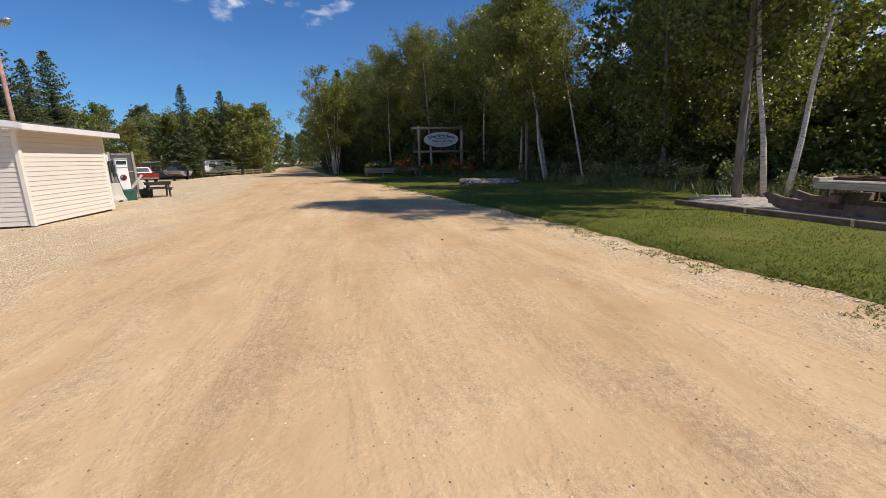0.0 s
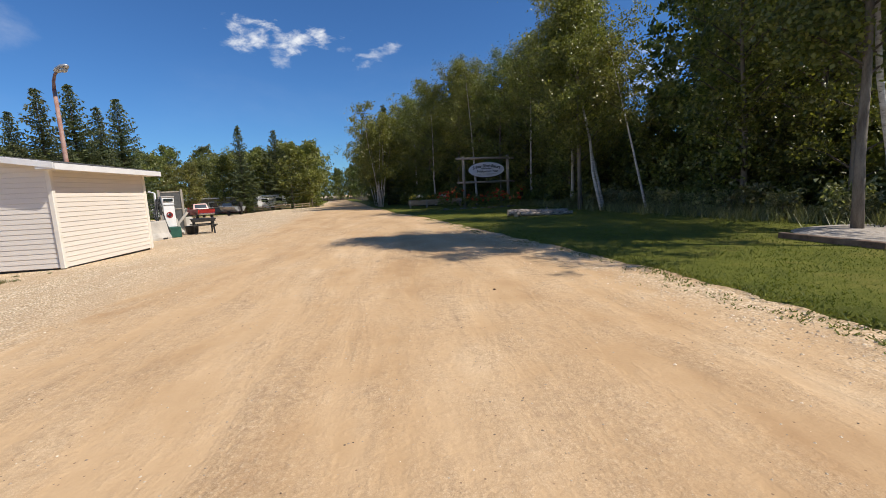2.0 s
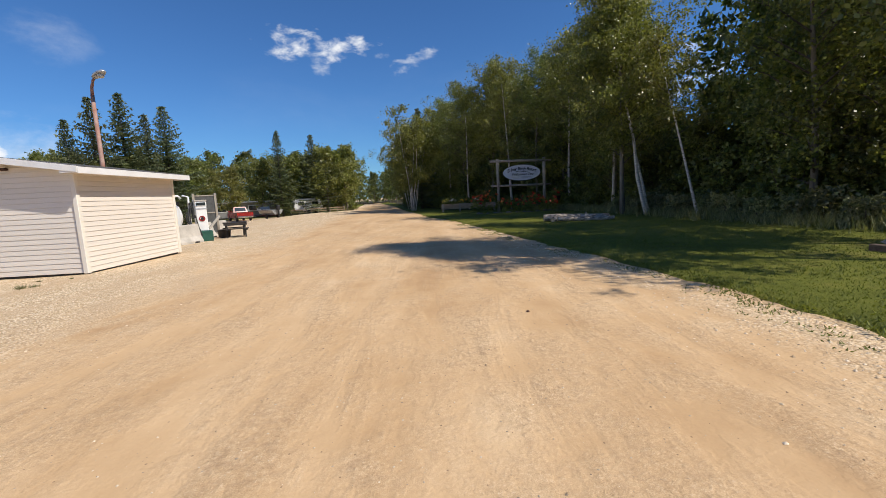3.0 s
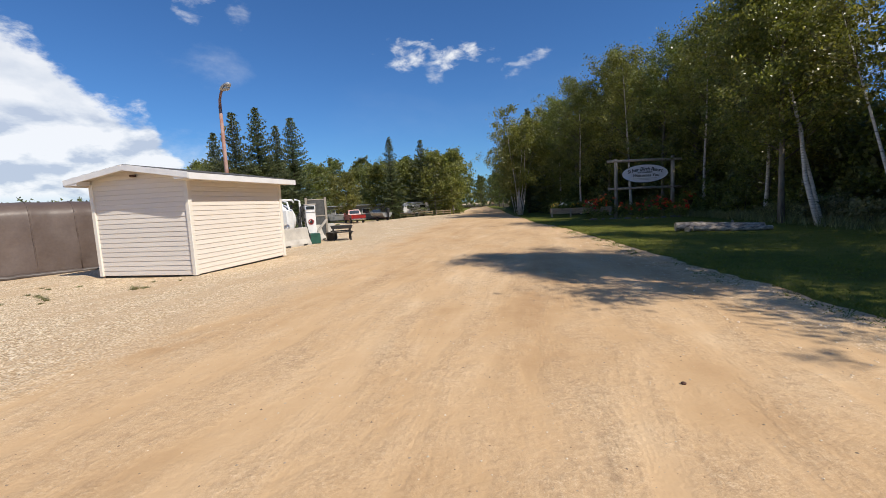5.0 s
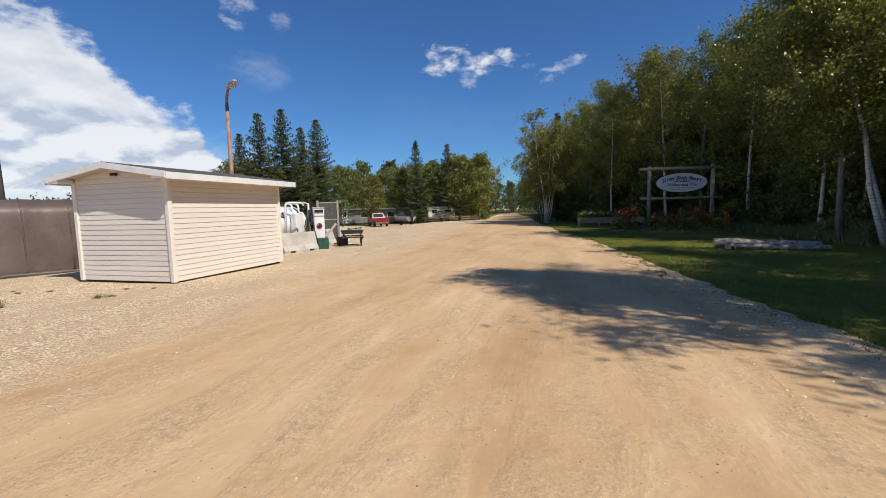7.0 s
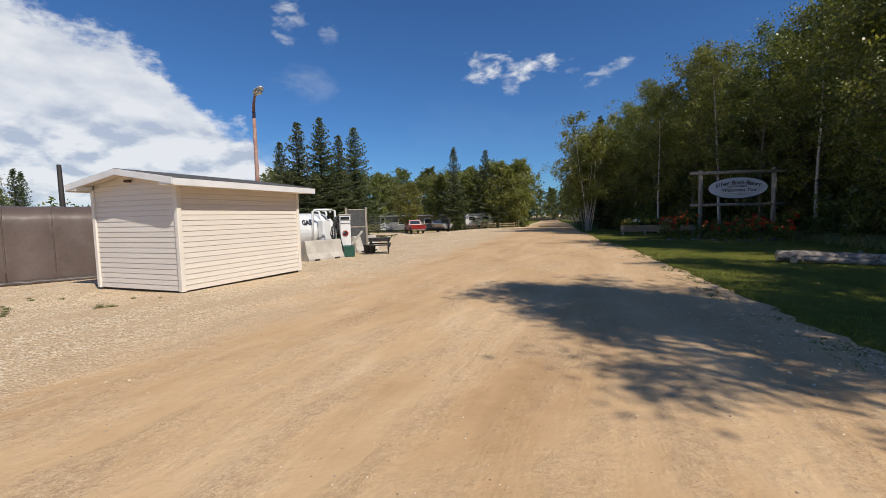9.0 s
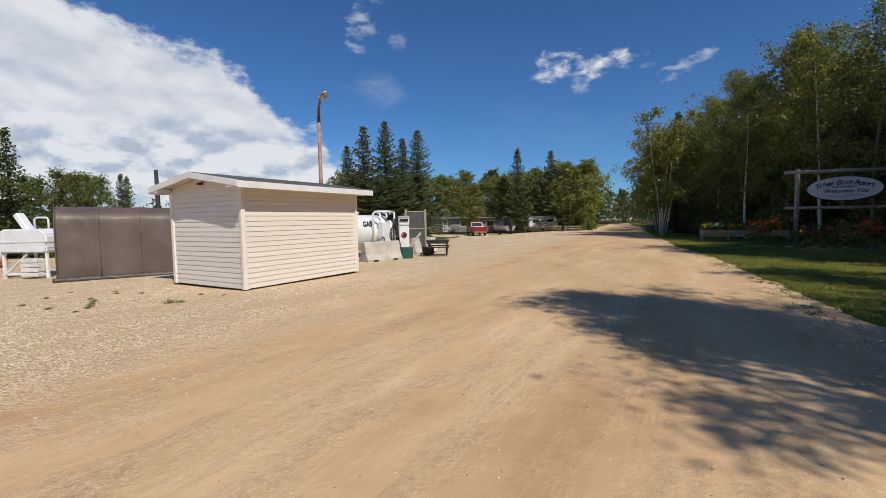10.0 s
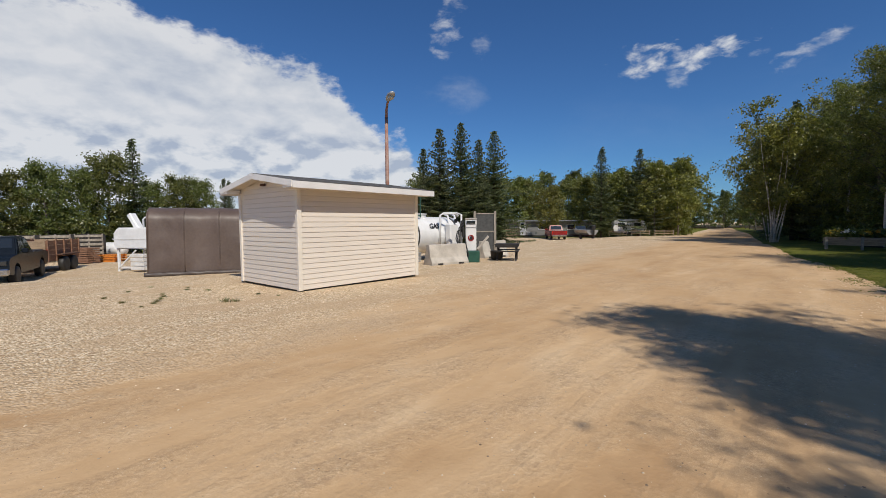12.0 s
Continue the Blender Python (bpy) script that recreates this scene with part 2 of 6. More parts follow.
    link(nt, edge, mr.inputs[0])
    mr.inputs[1].default_value, mr.inputs[2].default_value = -1.0, 1.2
    edge2 = nmath(nt, "ADD", nmath(nt, "SUBTRACT", sep.outputs[0], nmath(nt, "MULTIPLY_ADD", sep.outputs[1], -0.07, 11.0)), nmath(nt, "MULTIPLY", nmath(nt, "SUBTRACT", mid, 0.5), 3.0))
    mr2 = nt.nodes.new("ShaderNodeMapRange")
    link(nt, edge2, mr2.inputs[0])
    mr2.inputs[1].default_value, mr2.inputs[2].default_value = -0.5, 1.0
    lot = nmath(nt, "MAXIMUM", mr.outputs[0], nmath(nt, "MULTIPLY", mr2.outputs[0], 0.7))
    link(nt, mixc(nt, lot, road, peb), b.inputs["Base Color"])
    b.inputs["Roughness"].default_value = 0.95
    b.inputs["Specular IOR Level"].default_value = 0.15
    rough_h = nmath(nt, "MULTIPLY", nmath(nt, "MULTIPLY_ADD", gritty, 0.7, 0.08), nmath(nt, "ADD", nmath(nt, "MULTIPLY_ADD", clod, 0.8, nmath(nt, "MULTIPLY", grain, 0.5)), nmath(nt, "MULTIPLY", fine, 0.22)))
    hr = nmath(nt, "ADD", rough_h, nmath(nt, "ADD", nmath(nt, "MULTIPLY", mid, 0.9), nmath(nt, "MULTIPLY", ruts, 0.10)))
    hg = nmath(nt, "MULTIPLY", nmath(nt, "SUBTRACT", 1.0, vo.outputs["Distance"]), nmath(nt, "MULTIPLY_ADD", lot, 0.85, 0.05))
    bump(nt, b, nmath(nt, "ADD", hr, hg), 0.85, 0.03)
    return m


def grass_ground_mat(name, forest=False):
    m, nt, b = base_mat(name)
    v = coords(nt, "Object")
    big, mid, fine = noise_node(nt, v, 0.35, 4), noise_node(nt, v, 2.2, 6, 0.65), noise_node(nt, v, 45, 4, 0.7)
    f = nmath(nt, "ADD", nmath(nt, "MULTIPLY", big, 0.4), nmath(nt, "ADD", nmath(nt, "MULTIPLY", mid, 0.35), nmath(nt, "MULTIPLY", fine, 0.25)))
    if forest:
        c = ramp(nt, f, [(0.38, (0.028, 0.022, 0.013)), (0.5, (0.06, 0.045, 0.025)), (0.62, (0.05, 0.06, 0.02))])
    else:
        c = ramp(nt, f, [(0.36, (0.072, 0.085, 0.011)), (0.5, (0.122, 0.132, 0.016)), (0.64, (0.20, 0.175, 0.04))])
    link(nt, c, b.inputs["Base Color"])
    b.inputs["Roughness"].default_value = 0.9
    b.inputs["Specular IOR Level"].default_value = 0.2
    bump(nt, b, nmath(nt, "ADD", fine, mid), 0.8, 0.03)
    return m


def birch_mat():
    m, nt, b = base_mat("birch_bark")
    v = coords(nt, "Object", (1, 1, 3.2))
    n = noise_node(nt, v, 4.5, 6, 0.6)
    marks = noise_node(nt, coords(nt, "Object", (2.2, 2.2, 9)), 3.0, 4, 0.6)
    c = ramp(nt, n, [(0.35, (0.42, 0.37, 0.31)), (0.6, (0.68, 0.63, 0.56))])
    dark = ramp(nt, marks, [(0.60, (0, 0, 0)), (0.67, (1, 1, 1))])
    link(nt, mixc(nt, dark, c, (0.045, 0.035, 0.03)), b.inputs["Base Color"])
    b.inputs["Roughness"].default_value = 0.8
    bump(nt, b, marks, 0.4, 0.01)
    return m


def siding_mat(name, dark, light):
    m = surface(name, dark, light, 0.5, 1.2, 40, 0.05, stretch=(0.5, 0.5, 4), per_object=0.06)
    return m


M = dict(
    ground=ground_mat(), lawn=grass_ground_mat("mown_grass"), litter=grass_ground_mat("forest_floor", True),
    grass=leaf_mat("grass_blades", (0.085, 0.105, 0.014), (0.155, 0.165, 0.028), 0.3, 0.8),
    weed=leaf_mat("weed_leaves", (0.12, 0.13, 0.05), (0.26, 0.25, 0.12), 0.3),
    birch=birch_mat(), bark=surface("grey_bark", (0.10, 0.085, 0.07), (0.25, 0.22, 0.18), 0.9, 3, 25, 0.8, stretch=(3, 3, 0.6)),
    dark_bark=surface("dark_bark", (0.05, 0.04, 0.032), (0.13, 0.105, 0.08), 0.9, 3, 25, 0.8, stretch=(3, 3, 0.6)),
    leaf=leaf_mat("broad_leaves", (0.085, 0.103, 0.026), (0.215, 0.225, 0.062), 0.42, 0.40),
    leaf_light=leaf_mat("pale_leaves", (0.105, 0.118, 0.030), (0.260, 0.255, 0.075), 0.42, 0.38),
    leaf_dark=leaf_mat("dark_leaves", (0.065, 0.083, 0.022), (0.165, 0.178, 0.050), 0.36, 0.40),
    needle=leaf_mat("spruce_needles", (0.048, 0.068, 0.028), (0.125, 0.145, 0.062), 0.2, 0.55),
    siding=siding_mat("cream_siding", (0.69, 0.625, 0.55), (0.77, 0.71, 0.635)),
    trim=surface("cream_trim", (0.72, 0.66, 0.57), (0.80, 0.745, 0.66), 0.5, 2, 40, 0.05),
    fascia=surface("white_fascia", (0.68, 0.67, 0.66), (0.80, 0.79, 0.78), 0.45, 2, 30, 0.04),
    soffit=surface("soffit_cream", (0.52, 0.46, 0.38), (0.62, 0.55, 0.46), 0.6, 2, 30, 0.05),
    shingle=surface("grey_shingles", (0.05, 0.05, 0.052), (0.14, 0.135, 0.13), 0.9, 8, 80, 0.5),
    rust=surface("rusty_pole", (0.25, 0.085, 0.05), (0.42, 0.30, 0.25), 0.75, 2.5, 30, 0.4),
    galv=surface("galvanised", (0.32, 0.33, 0.34), (0.55, 0.56, 0.57), 0.4, 5, 50, 0.1, 0.6),
    whitem=surface("white_paint", (0.68, 0.68, 0.67), (0.82, 0.82, 0.81), 0.35, 2.0, 30, 0.05),
    dirty_white=surface("weathered_white_paint", (0.55, 0.54, 0.52), (0.76, 0.75, 0.73), 0.45, 2.0, 30, 0.08),
    concrete=surface("weathered_concrete", (0.34, 0.31, 0.27), (0.56, 0.52, 0.46), 0.9, 2.2, 40, 0.4),
    green=surface("green_plastic", (0.012, 0.055, 0.040), (0.025, 0.10, 0.07), 0.4, 4, 40, 0.1),
    green_steel=surface("green_steel", (0.02, 0.07, 0.055), (0.04, 0.12, 0.09), 0.45, 4, 40, 0.1),
    black=surface("black_rubber", (0.012, 0.012, 0.012), (0.035, 0.034, 0.033), 0.6, 6, 60, 0.2),
    darkwood=surface("dark_stained_wood", (0.012, 0.010, 0.009), (0.035, 0.03, 0.026), 0.7, 4, 40, 0.4, stretch=(1, 6, 6)),
    tarp=surface("brown_tarpaulin", (0.088, 0.060, 0.046), (0.128, 0.092, 0.074), 0.50, 1.1, 14, 0.25),
    seam=surface("tarp_seam", (0.06, 0.045, 0.038), (0.10, 0.08, 0.07), 0.5, 2, 20, 0.2),
    log=surface("log_bark", (0.05, 0.037, 0.03), (0.58, 0.49, 0.41), 0.9, 5.0, 26, 0.8, stretch=(1, 2.5, 2.5)),
    cut=surface("cut_wood", (0.40, 0.29, 0.18), (0.62, 0.48, 0.32), 0.85, 5, 40, 0.3),
    post=surface("weathered_post", (0.20, 0.17, 0.135), (0.42, 0.37, 0.30), 0.9, 4, 40, 0.6, stretch=(3, 3, 0.7)),
    plank=surface("tan_planks", (0.24, 0.16, 0.095), (0.46, 0.34, 0.22), 0.8, 3, 30, 0.4, stretch=(1, 5, 5), per_object=0.25),
    sled=surface("rust_brown_timber", (0.10, 0.06, 0.04), (0.25, 0.17, 0.115), 0.85, 4, 35, 0.5),
    deck=surface("grey_deck_boards", (0.30, 0.26, 0.20), (0.50, 0.45, 0.36), 0.85, 4, 35, 0.4, stretch=(5, 1, 5), per_object=0.2),
    iron=surface("rusty_iron", (0.045, 0.022, 0.016), (0.14, 0.07, 0.045), 0.8, 8, 60, 0.6, 0.2),
    board=surface("sign_face", (0.62, 0.64, 0.70), (0.76, 0.78, 0.82), 0.4, 2, 30, 0.03),
    ink=surface("black_lettering", (0.012, 0.012, 0.015), (0.022, 0.022, 0.026), 0.5, 8, 40, 0),
    red=surface("red_car_paint", (0.20, 0.012, 0.010), (0.30, 0.022, 0.02), 0.28, 3, 40, 0.02),
    truck=surface("dark_blue_truck_paint", (0.006, 0.009, 0.013), (0.011, 0.015, 0.021), 0.3, 3, 40, 0.02, spec=0.25),
    chrome=surface("dull_chrome", (0.45, 0.45, 0.46), (0.65, 0.65, 0.66), 0.22, 6, 50, 0.03, 1.0),
    cabin=surface("grey_cabin_siding", (0.19, 0.185, 0.18), (0.28, 0.275, 0.265), 0.7, 3, 30, 0.15, stretch=(1, 1, 8)),
    orange=surface("orange_pallet", (0.52, 0.16, 0.02), (0.70, 0.25, 0.04), 0.7, 4, 30, 0.2),
    box_trailer=surface("rust_brown_boards", (0.15, 0.075, 0.045), (0.30, 0.165, 0.10), 0.8, 3, 30, 0.4, stretch=(1, 1, 5)),
    gravelbed=surface("bed_gravel", (0.24, 0.20, 0.16), (0.52, 0.46, 0.40), 0.95, 10, 70, 0.8),
    stone=surface("limestone_pebbles", (0.38, 0.30, 0.20), (0.66, 0.56, 0.42), 0.95, 3, 60, 0.3, per_object=0.0),
    redpetal=leaf_mat("red_petals", (0.55, 0.04, 0.02), (0.80, 0.16, 0.05), 0.25),
    yellowpetal=leaf_mat("yellow_petals", (0.60, 0.34, 0.03), (0.75, 0.50, 0.06), 0.25),
    whitepetal=leaf_mat("white_petals", (0.6, 0.6, 0.62), (0.75, 0.75, 0.78), 0.2),
    mesh=surface("dark_screen", (0.055, 0.055, 0.052), (0.10, 0.10, 0.095), 0.7, 8, 120, 0.2),
    lamp_lens=surface("lamp_lens", (0.5, 0.48, 0.40), (0.62, 0.6, 0.52), 0.25, 6, 30, 0.02),
    redlamp=surface("red_lens", (0.4, 0.02, 0.015), (0.5, 0.04, 0.03), 0.2, 6, 30, 0.02),
    pebble_white=surface("white_pebble", (0.6, 0.57, 0.5), (0.75, 0.72, 0.66), 0.9, 4, 40, 0.1),
)
glass, gnt, gb = base_mat("window_glass")
gb.inputs["Base Color"].default_value = (0.02, 0.025, 0.03, 1)
gb.inputs["Roughness"].default_value = 0.06
gb.inputs["Specular IOR Level"].default_value = 0.9
M["glass"] = glass


# ---- building helpers ----
def H(x, y):
    """Height of the ground, which falls away gently from the middle of the lot."""
    d = math.hypot(x - 8, y + 5)
    f = min(1.0, max(0.0, (-7.5 - x) / 8.0))
    g = min(1.0, max(0.0, (y - 14) / 26.0))
    return -0.55 * (1 - math.exp(-max(0.0, d - 8) * 0.010 / 0.55)) - f * f * (3 - 2 * f) * (0.52 - 0.22 * g)


def obj(name, bm, material, parent=None, label="", smooth=False):
    me = bpy.data.meshes.new(name)
    bm.normal_update()
    bm.to_mesh(me)
    bm.free()
    for p in me.polygons:
        p.use_smooth = smooth
    me.materials.append(material)
    ob = new(name, me)
    if parent is not None:
        ob.parent = parent
    if label:
        tagged(ob, label)
    return ob


def part(name, bm, material, parent, label="", smooth=False):
    return obj(name, bm, material, parent, label, smooth)


def share(name, src, parent, m):
    """A further piece on the mesh of src."""
    ob = new(name, src.data)
    ob.parent = parent
    ob.matrix_basis = m
    return ob


def thing(name, m, label, category, group="", kind=""):
    e = new(name)
    e.matrix_world = m
    return tagged(e, label, category, group, kind)


def box(bm, c, s, rz=0.0, bevel=0.0, rot=None):
    m = Matrix.Translation(c) @ (rot if rot is not None else Matrix.Rotation(rz, 4, "Z")) @ Matrix.Diagonal((*s, 1))
    r = bmesh.ops.create_cube(bm, size=1, matrix=m)
    if bevel:
        es = list({e for v in r["verts"] for e in v.link_edges})
        bmesh.ops.bevel(bm, geom=es, offset=bevel, segments=1, affect="EDGES", clamp_overlap=True)
    return bm


def boxes(*items):
    bm = bmesh.new()
    for it in items:
        box(bm, *it)
    return bm


def bbox(c, s, bevel=0.01, rz=0.0, rot=None):
    return box(bmesh.new(), c, s, rz, bevel, rot)


def tube(bm, pts, radii, n=8, caps=True):
    """A tapered tube along points."""
    pts = [Vector(p) for p in pts]
    rings = []
    for i, p in enumerate(pts):
        d = (pts[min(i + 1, len(pts) - 1)] - pts[max(i - 1, 0)]).normalized()
        a = d.orthogonal().normalized() if i == 0 else (a - d * a.dot(d)).normalized()
        b = d.cross(a)
        rr = radii[i] if hasattr(radii, "__len__") else radii
        rings.append([bm.verts.new(p + (a * math.cos(2 * math.pi * k / n) + b * math.sin(2 * math.pi * k / n)) * rr) for k in range(n)])
    for r0, r1 in zip(rings, rings[1:]):
        for k in range(n):
            bm.faces.new((r0[k], r0[(k + 1) % n], r1[(k + 1) % n], r1[k]))
    if caps:
        bm.faces.new(rings[0][::-1])
        bm.faces.new(rings[-1])
    return bm


def lathe(profile, n=24, axis="Z"):
    """Turns (radius, height) pairs about an axis."""
    bm = bmesh.new()
    rings = []
    for r, h in profile:
        ring = []
        for k in range(n):
            a = 2 * math.pi * k / n
            p = Vector((r * math.cos(a), r * math.sin(a), h))
            if axis == "Y":
                p = Vector((p.x, p.z, -p.y))
            if axis == "X":
                p = Vector((p.z, p.y, -p.x))
            ring.append(bm.verts.new(p))
        rings.append(ring)
    for r0, r1 in zip(rings, rings[1:]):
        for k in range(n):
            bm.faces.new((r0[k], r0[(k + 1) % n], r1[(k + 1) % n], r1[k]))
    bm.faces.new(rings[0][::-1])
    bm.faces.new(rings[-1])
    bmesh.ops.recalc_face_normals(bm, faces=bm.faces)
    return bm


def prism(outline, depth, plane="XZ"):
    """An outline pushed out both ways by half a depth."""
    bm = bmesh.new()
    sides = []
    for s in (-depth / 2, depth / 2):
        sides.append([bm.verts.new({"XZ": (u, s, v), "YZ": (s, u, v), "XY": (u, v, s)}[plane]) for u, v in outline])
    n = len(outline)
    for k in range(n):
        bm.faces.new((sides[0][k], sides[0][(k + 1) % n], sides[1][(k + 1) % n], sides[1][k]))
    bm.faces.new(sides[0][::-1])
    bm.faces.new(sides[1])
    bmesh.ops.recalc_face_normals(bm, faces=bm.faces)
    return bm


def raw(name, verts, faces, material, smooth=False):
    me = bpy.data.meshes.new(name)
    me.from_pydata(verts, [], faces)
    me.materials.append(material)
    if smooth:
        for p in me.polygons:
            p.use_smooth = True
    return me


def lettering(word, size, material, parent, m, name="lettering", bold=0.0, label=""):
    cu = bpy.data.curves.new(name, "FONT")
    cu.body, cu.size, cu.extrude, cu.offset, cu.align_x, cu.align_y = word, size, 0.004, bold, "CENTER", "CENTER"
    cu.shear = 0.25
    cu.resolution_u = 3
    tmp = bpy.data.objects.new("tmp", cu)
    scene.collection.objects.link(tmp)
    me = bpy.data.meshes.new_from_object(tmp.evaluated_get(bpy.context.evaluated_depsgraph_get()))
    bpy.data.objects.remove(tmp)
    me.materials.clear()
    me.materials.append(material)
    ob = new(name, me)
    ob.parent = parent
    ob.matrix_basis = m
    if label:
        tagged(ob, label)
    return ob


# ---- ground ----
def build_ground():
    xs = sorted({round(v, 2) for v in [*np.linspace(-24, 32, 113), *np.linspace(-120, -24, 33), *np.linspace(32, 120, 30), -2500, -900, -300, 300, 900, 2500]})
    ys = sorted({round(v, 2) for v in [*np.linspace(-20, 60, 161), *np.linspace(60, 200, 36), -2500, -900, -300, -80, -40, 300, 900, 2500]})
    verts = []
    for y in ys:
        for x in xs:
            near = -25 < x < 33 and -20 < y < 60
            z = H(x, y) + (0.018 * noise.noise((x * 0.35, y * 0.12, 0)) + 0.010 * noise.noise((x * 1.1, y * 0.5, 4)) if near else 0)
            verts.append((x, y, z))
    w = len(xs)
    faces = [(j * w + i, j * w + i + 1, (j + 1) * w + i + 1, (j + 1) * w + i) for j in range(len(ys) - 1) for i in range(w - 1)]
    g = new("ground", raw("ground", verts, faces, M["ground"], True))
    tagged(g, "sandy tan gravel road and lot with tyre streaks", "ground", kind="structure")


build_ground()
LAWN_EDGE = [(-30, 13.2), (-10, 12.45), (-7.8, 12.2), (-4.75, 12.05), (-0.7, 11.5), (3.4, 10.95), (5.8, 10.7), (9, 10.25), (11.5, 10.05), (17, 9.3), (19.5, 8.5), (31, 7.2), (36, 6.4), (50, 4.6), (75, 2.0), (110, -3.5), (160, -10.0)]
ROAD_LEFT = [(50.0, -24.0), (54, -16.0), (57, -9.0), (60, -5.5), (64, -4.8), (75, -5.5), (110, -9.5), (160, -16.0)]


def along(table, y):
    return float(np.interp(y, [t[0] for t in table], [t[1] for t in table]))


def sheet(name, rows, material, lift, label, wob=0.18, out=1, power=2.2):
    """A strip of ground cover; rows: y, x where it starts, x where it ends; a ragged edge at its start."""
    verts, faces, n = [], [], 14
    for y, x0, x1 in rows:
        w = wob * (noise.noise((y * 0.9, x0 * 0.1, 7)) + 0.7 * noise.noise((y * 3.1, 2, 5)) + 0.5 * noise.noise((y * 8.0, 1, 3)))
        for k in range(n):
            s = (k / (n - 1)) ** power
            x = (x0 + w) * (1 - s) + x1 * s
            z = H(x, y) + lift * min(1, 0.12 + k * 0.9) + 0.02 * noise.noise((x * 0.8, y * 0.8, 1)) * min(1, k) + (0.03 * max(0, k - 6) ** 1.5 if power > 1 else 0)
            verts.append((x, y, z if k else H(x, y) - 0.03))
    for j in range(len(rows) - 1):
        for k in range(n - 1):
            q = (j * n + k, j * n + k + 1, (j + 1) * n + k + 1, (j + 1) * n + k)
            faces.append(q if out > 0 else q[::-1])
    ob = new(name, raw(name, verts, faces, material, True))
    return tagged(ob, label, "lawn", kind="structure")


def forest_edge(y):
    return float(np.interp(y, [-30, -8, -3, 0, 6, 14, 20, 26, 30, 36, 50, 75, 110, 160], [24, 20.6, 20.4, 20.0, 19.6, 19.4, 19.0, 17.5, 14.0, 10.0, 7.6, 5.4, -0.5, -7]))


rows = [(y, along(LAWN_EDGE, y), 60.0) for y in np.concatenate([np.linspace(-30, -12, 20), np.linspace(-11.8, 40, 300), np.linspace(41, 160, 80)])]
sheet("lawn", rows, M["lawn"], 0.045, "mown green lawn along the gravel road")
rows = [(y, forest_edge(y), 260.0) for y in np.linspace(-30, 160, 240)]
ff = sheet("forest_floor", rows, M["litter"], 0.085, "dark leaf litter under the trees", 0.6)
ff["category"] = "ground"
rows = [(y, along(ROAD_LEFT, y), -260.0) for y in np.linspace(50, 160, 200)]
sheet("lawn_far", rows, M["lawn"], 0.05, "strip of grass under the roadside trees", 0.3, -1)
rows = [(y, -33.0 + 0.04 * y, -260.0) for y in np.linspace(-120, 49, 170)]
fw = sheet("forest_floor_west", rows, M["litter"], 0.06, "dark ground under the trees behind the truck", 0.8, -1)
fw["category"] = "ground"
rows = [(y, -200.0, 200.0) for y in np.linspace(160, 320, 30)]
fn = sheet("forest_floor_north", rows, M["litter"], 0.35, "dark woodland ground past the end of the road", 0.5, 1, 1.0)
fn["category"] = "ground"


# ---- trees ----
rng = np.random.default_rng(5)


def leaf_mesh(name, centres, spread, per, size, material, seed, flat=0.5, droop=0.0, sides=4):
    """Many small leaves in loose clumps round the given centres: folded diamonds, or three-cornered where they stay far off."""
    r = np.random.default_rng(seed)
    c = np.repeat(np.asarray(centres, float), per, 0)
    sp = np.repeat(np.asarray(spread, float), per)
    n = len(c)
    off = r.normal(0, 1, (n, 3)) * sp[:, None] * np.array([0.62, 0.62, flat])
    p = c + off
    p[:, 2] -= droop * np.linalg.norm(off[:, :2], axis=1)
    a = r.normal(0, 1, (n, 3)) + np.array([0, 0, -0.35])
    a /= np.linalg.norm(a, axis=1)[:, None]
    b = np.cross(a, r.normal(0, 1, (n, 3)))
    b /= np.linalg.norm(b, axis=1)[:, None]
    nrm = np.cross(a, b)
    s = size * r.uniform(0.6, 1.3, n)[:, None]
    corners = [p - a * s * 0.55, p + b * s * 0.36 + nrm * s * 0.12, p + a * s * 0.55, p - b * s * 0.36 + nrm * s * 0.12]
    if sides == 3:
        corners = [p - a * s * 0.6, p + a * s * 0.5 + b * s * 0.42, p + a * s * 0.5 - b * s * 0.42]
    v = np.stack(corners, 1).reshape(-1, 3)
    me = bpy.data.meshes.new(name)
    me.vertices.add(sides * n)
    me.vertices.foreach_set("co", v.ravel())
    me.loops.add(sides * n)
    me.loops.foreach_set("vertex_index", np.arange(sides * n, dtype=np.int32))
    me.polygons.add(n)
    me.polygons.foreach_set("loop_start", np.arange(0, sides * n, sides, dtype=np.int32))
    me.update(calc_edges=True)
    me.materials.append(material)
    return me


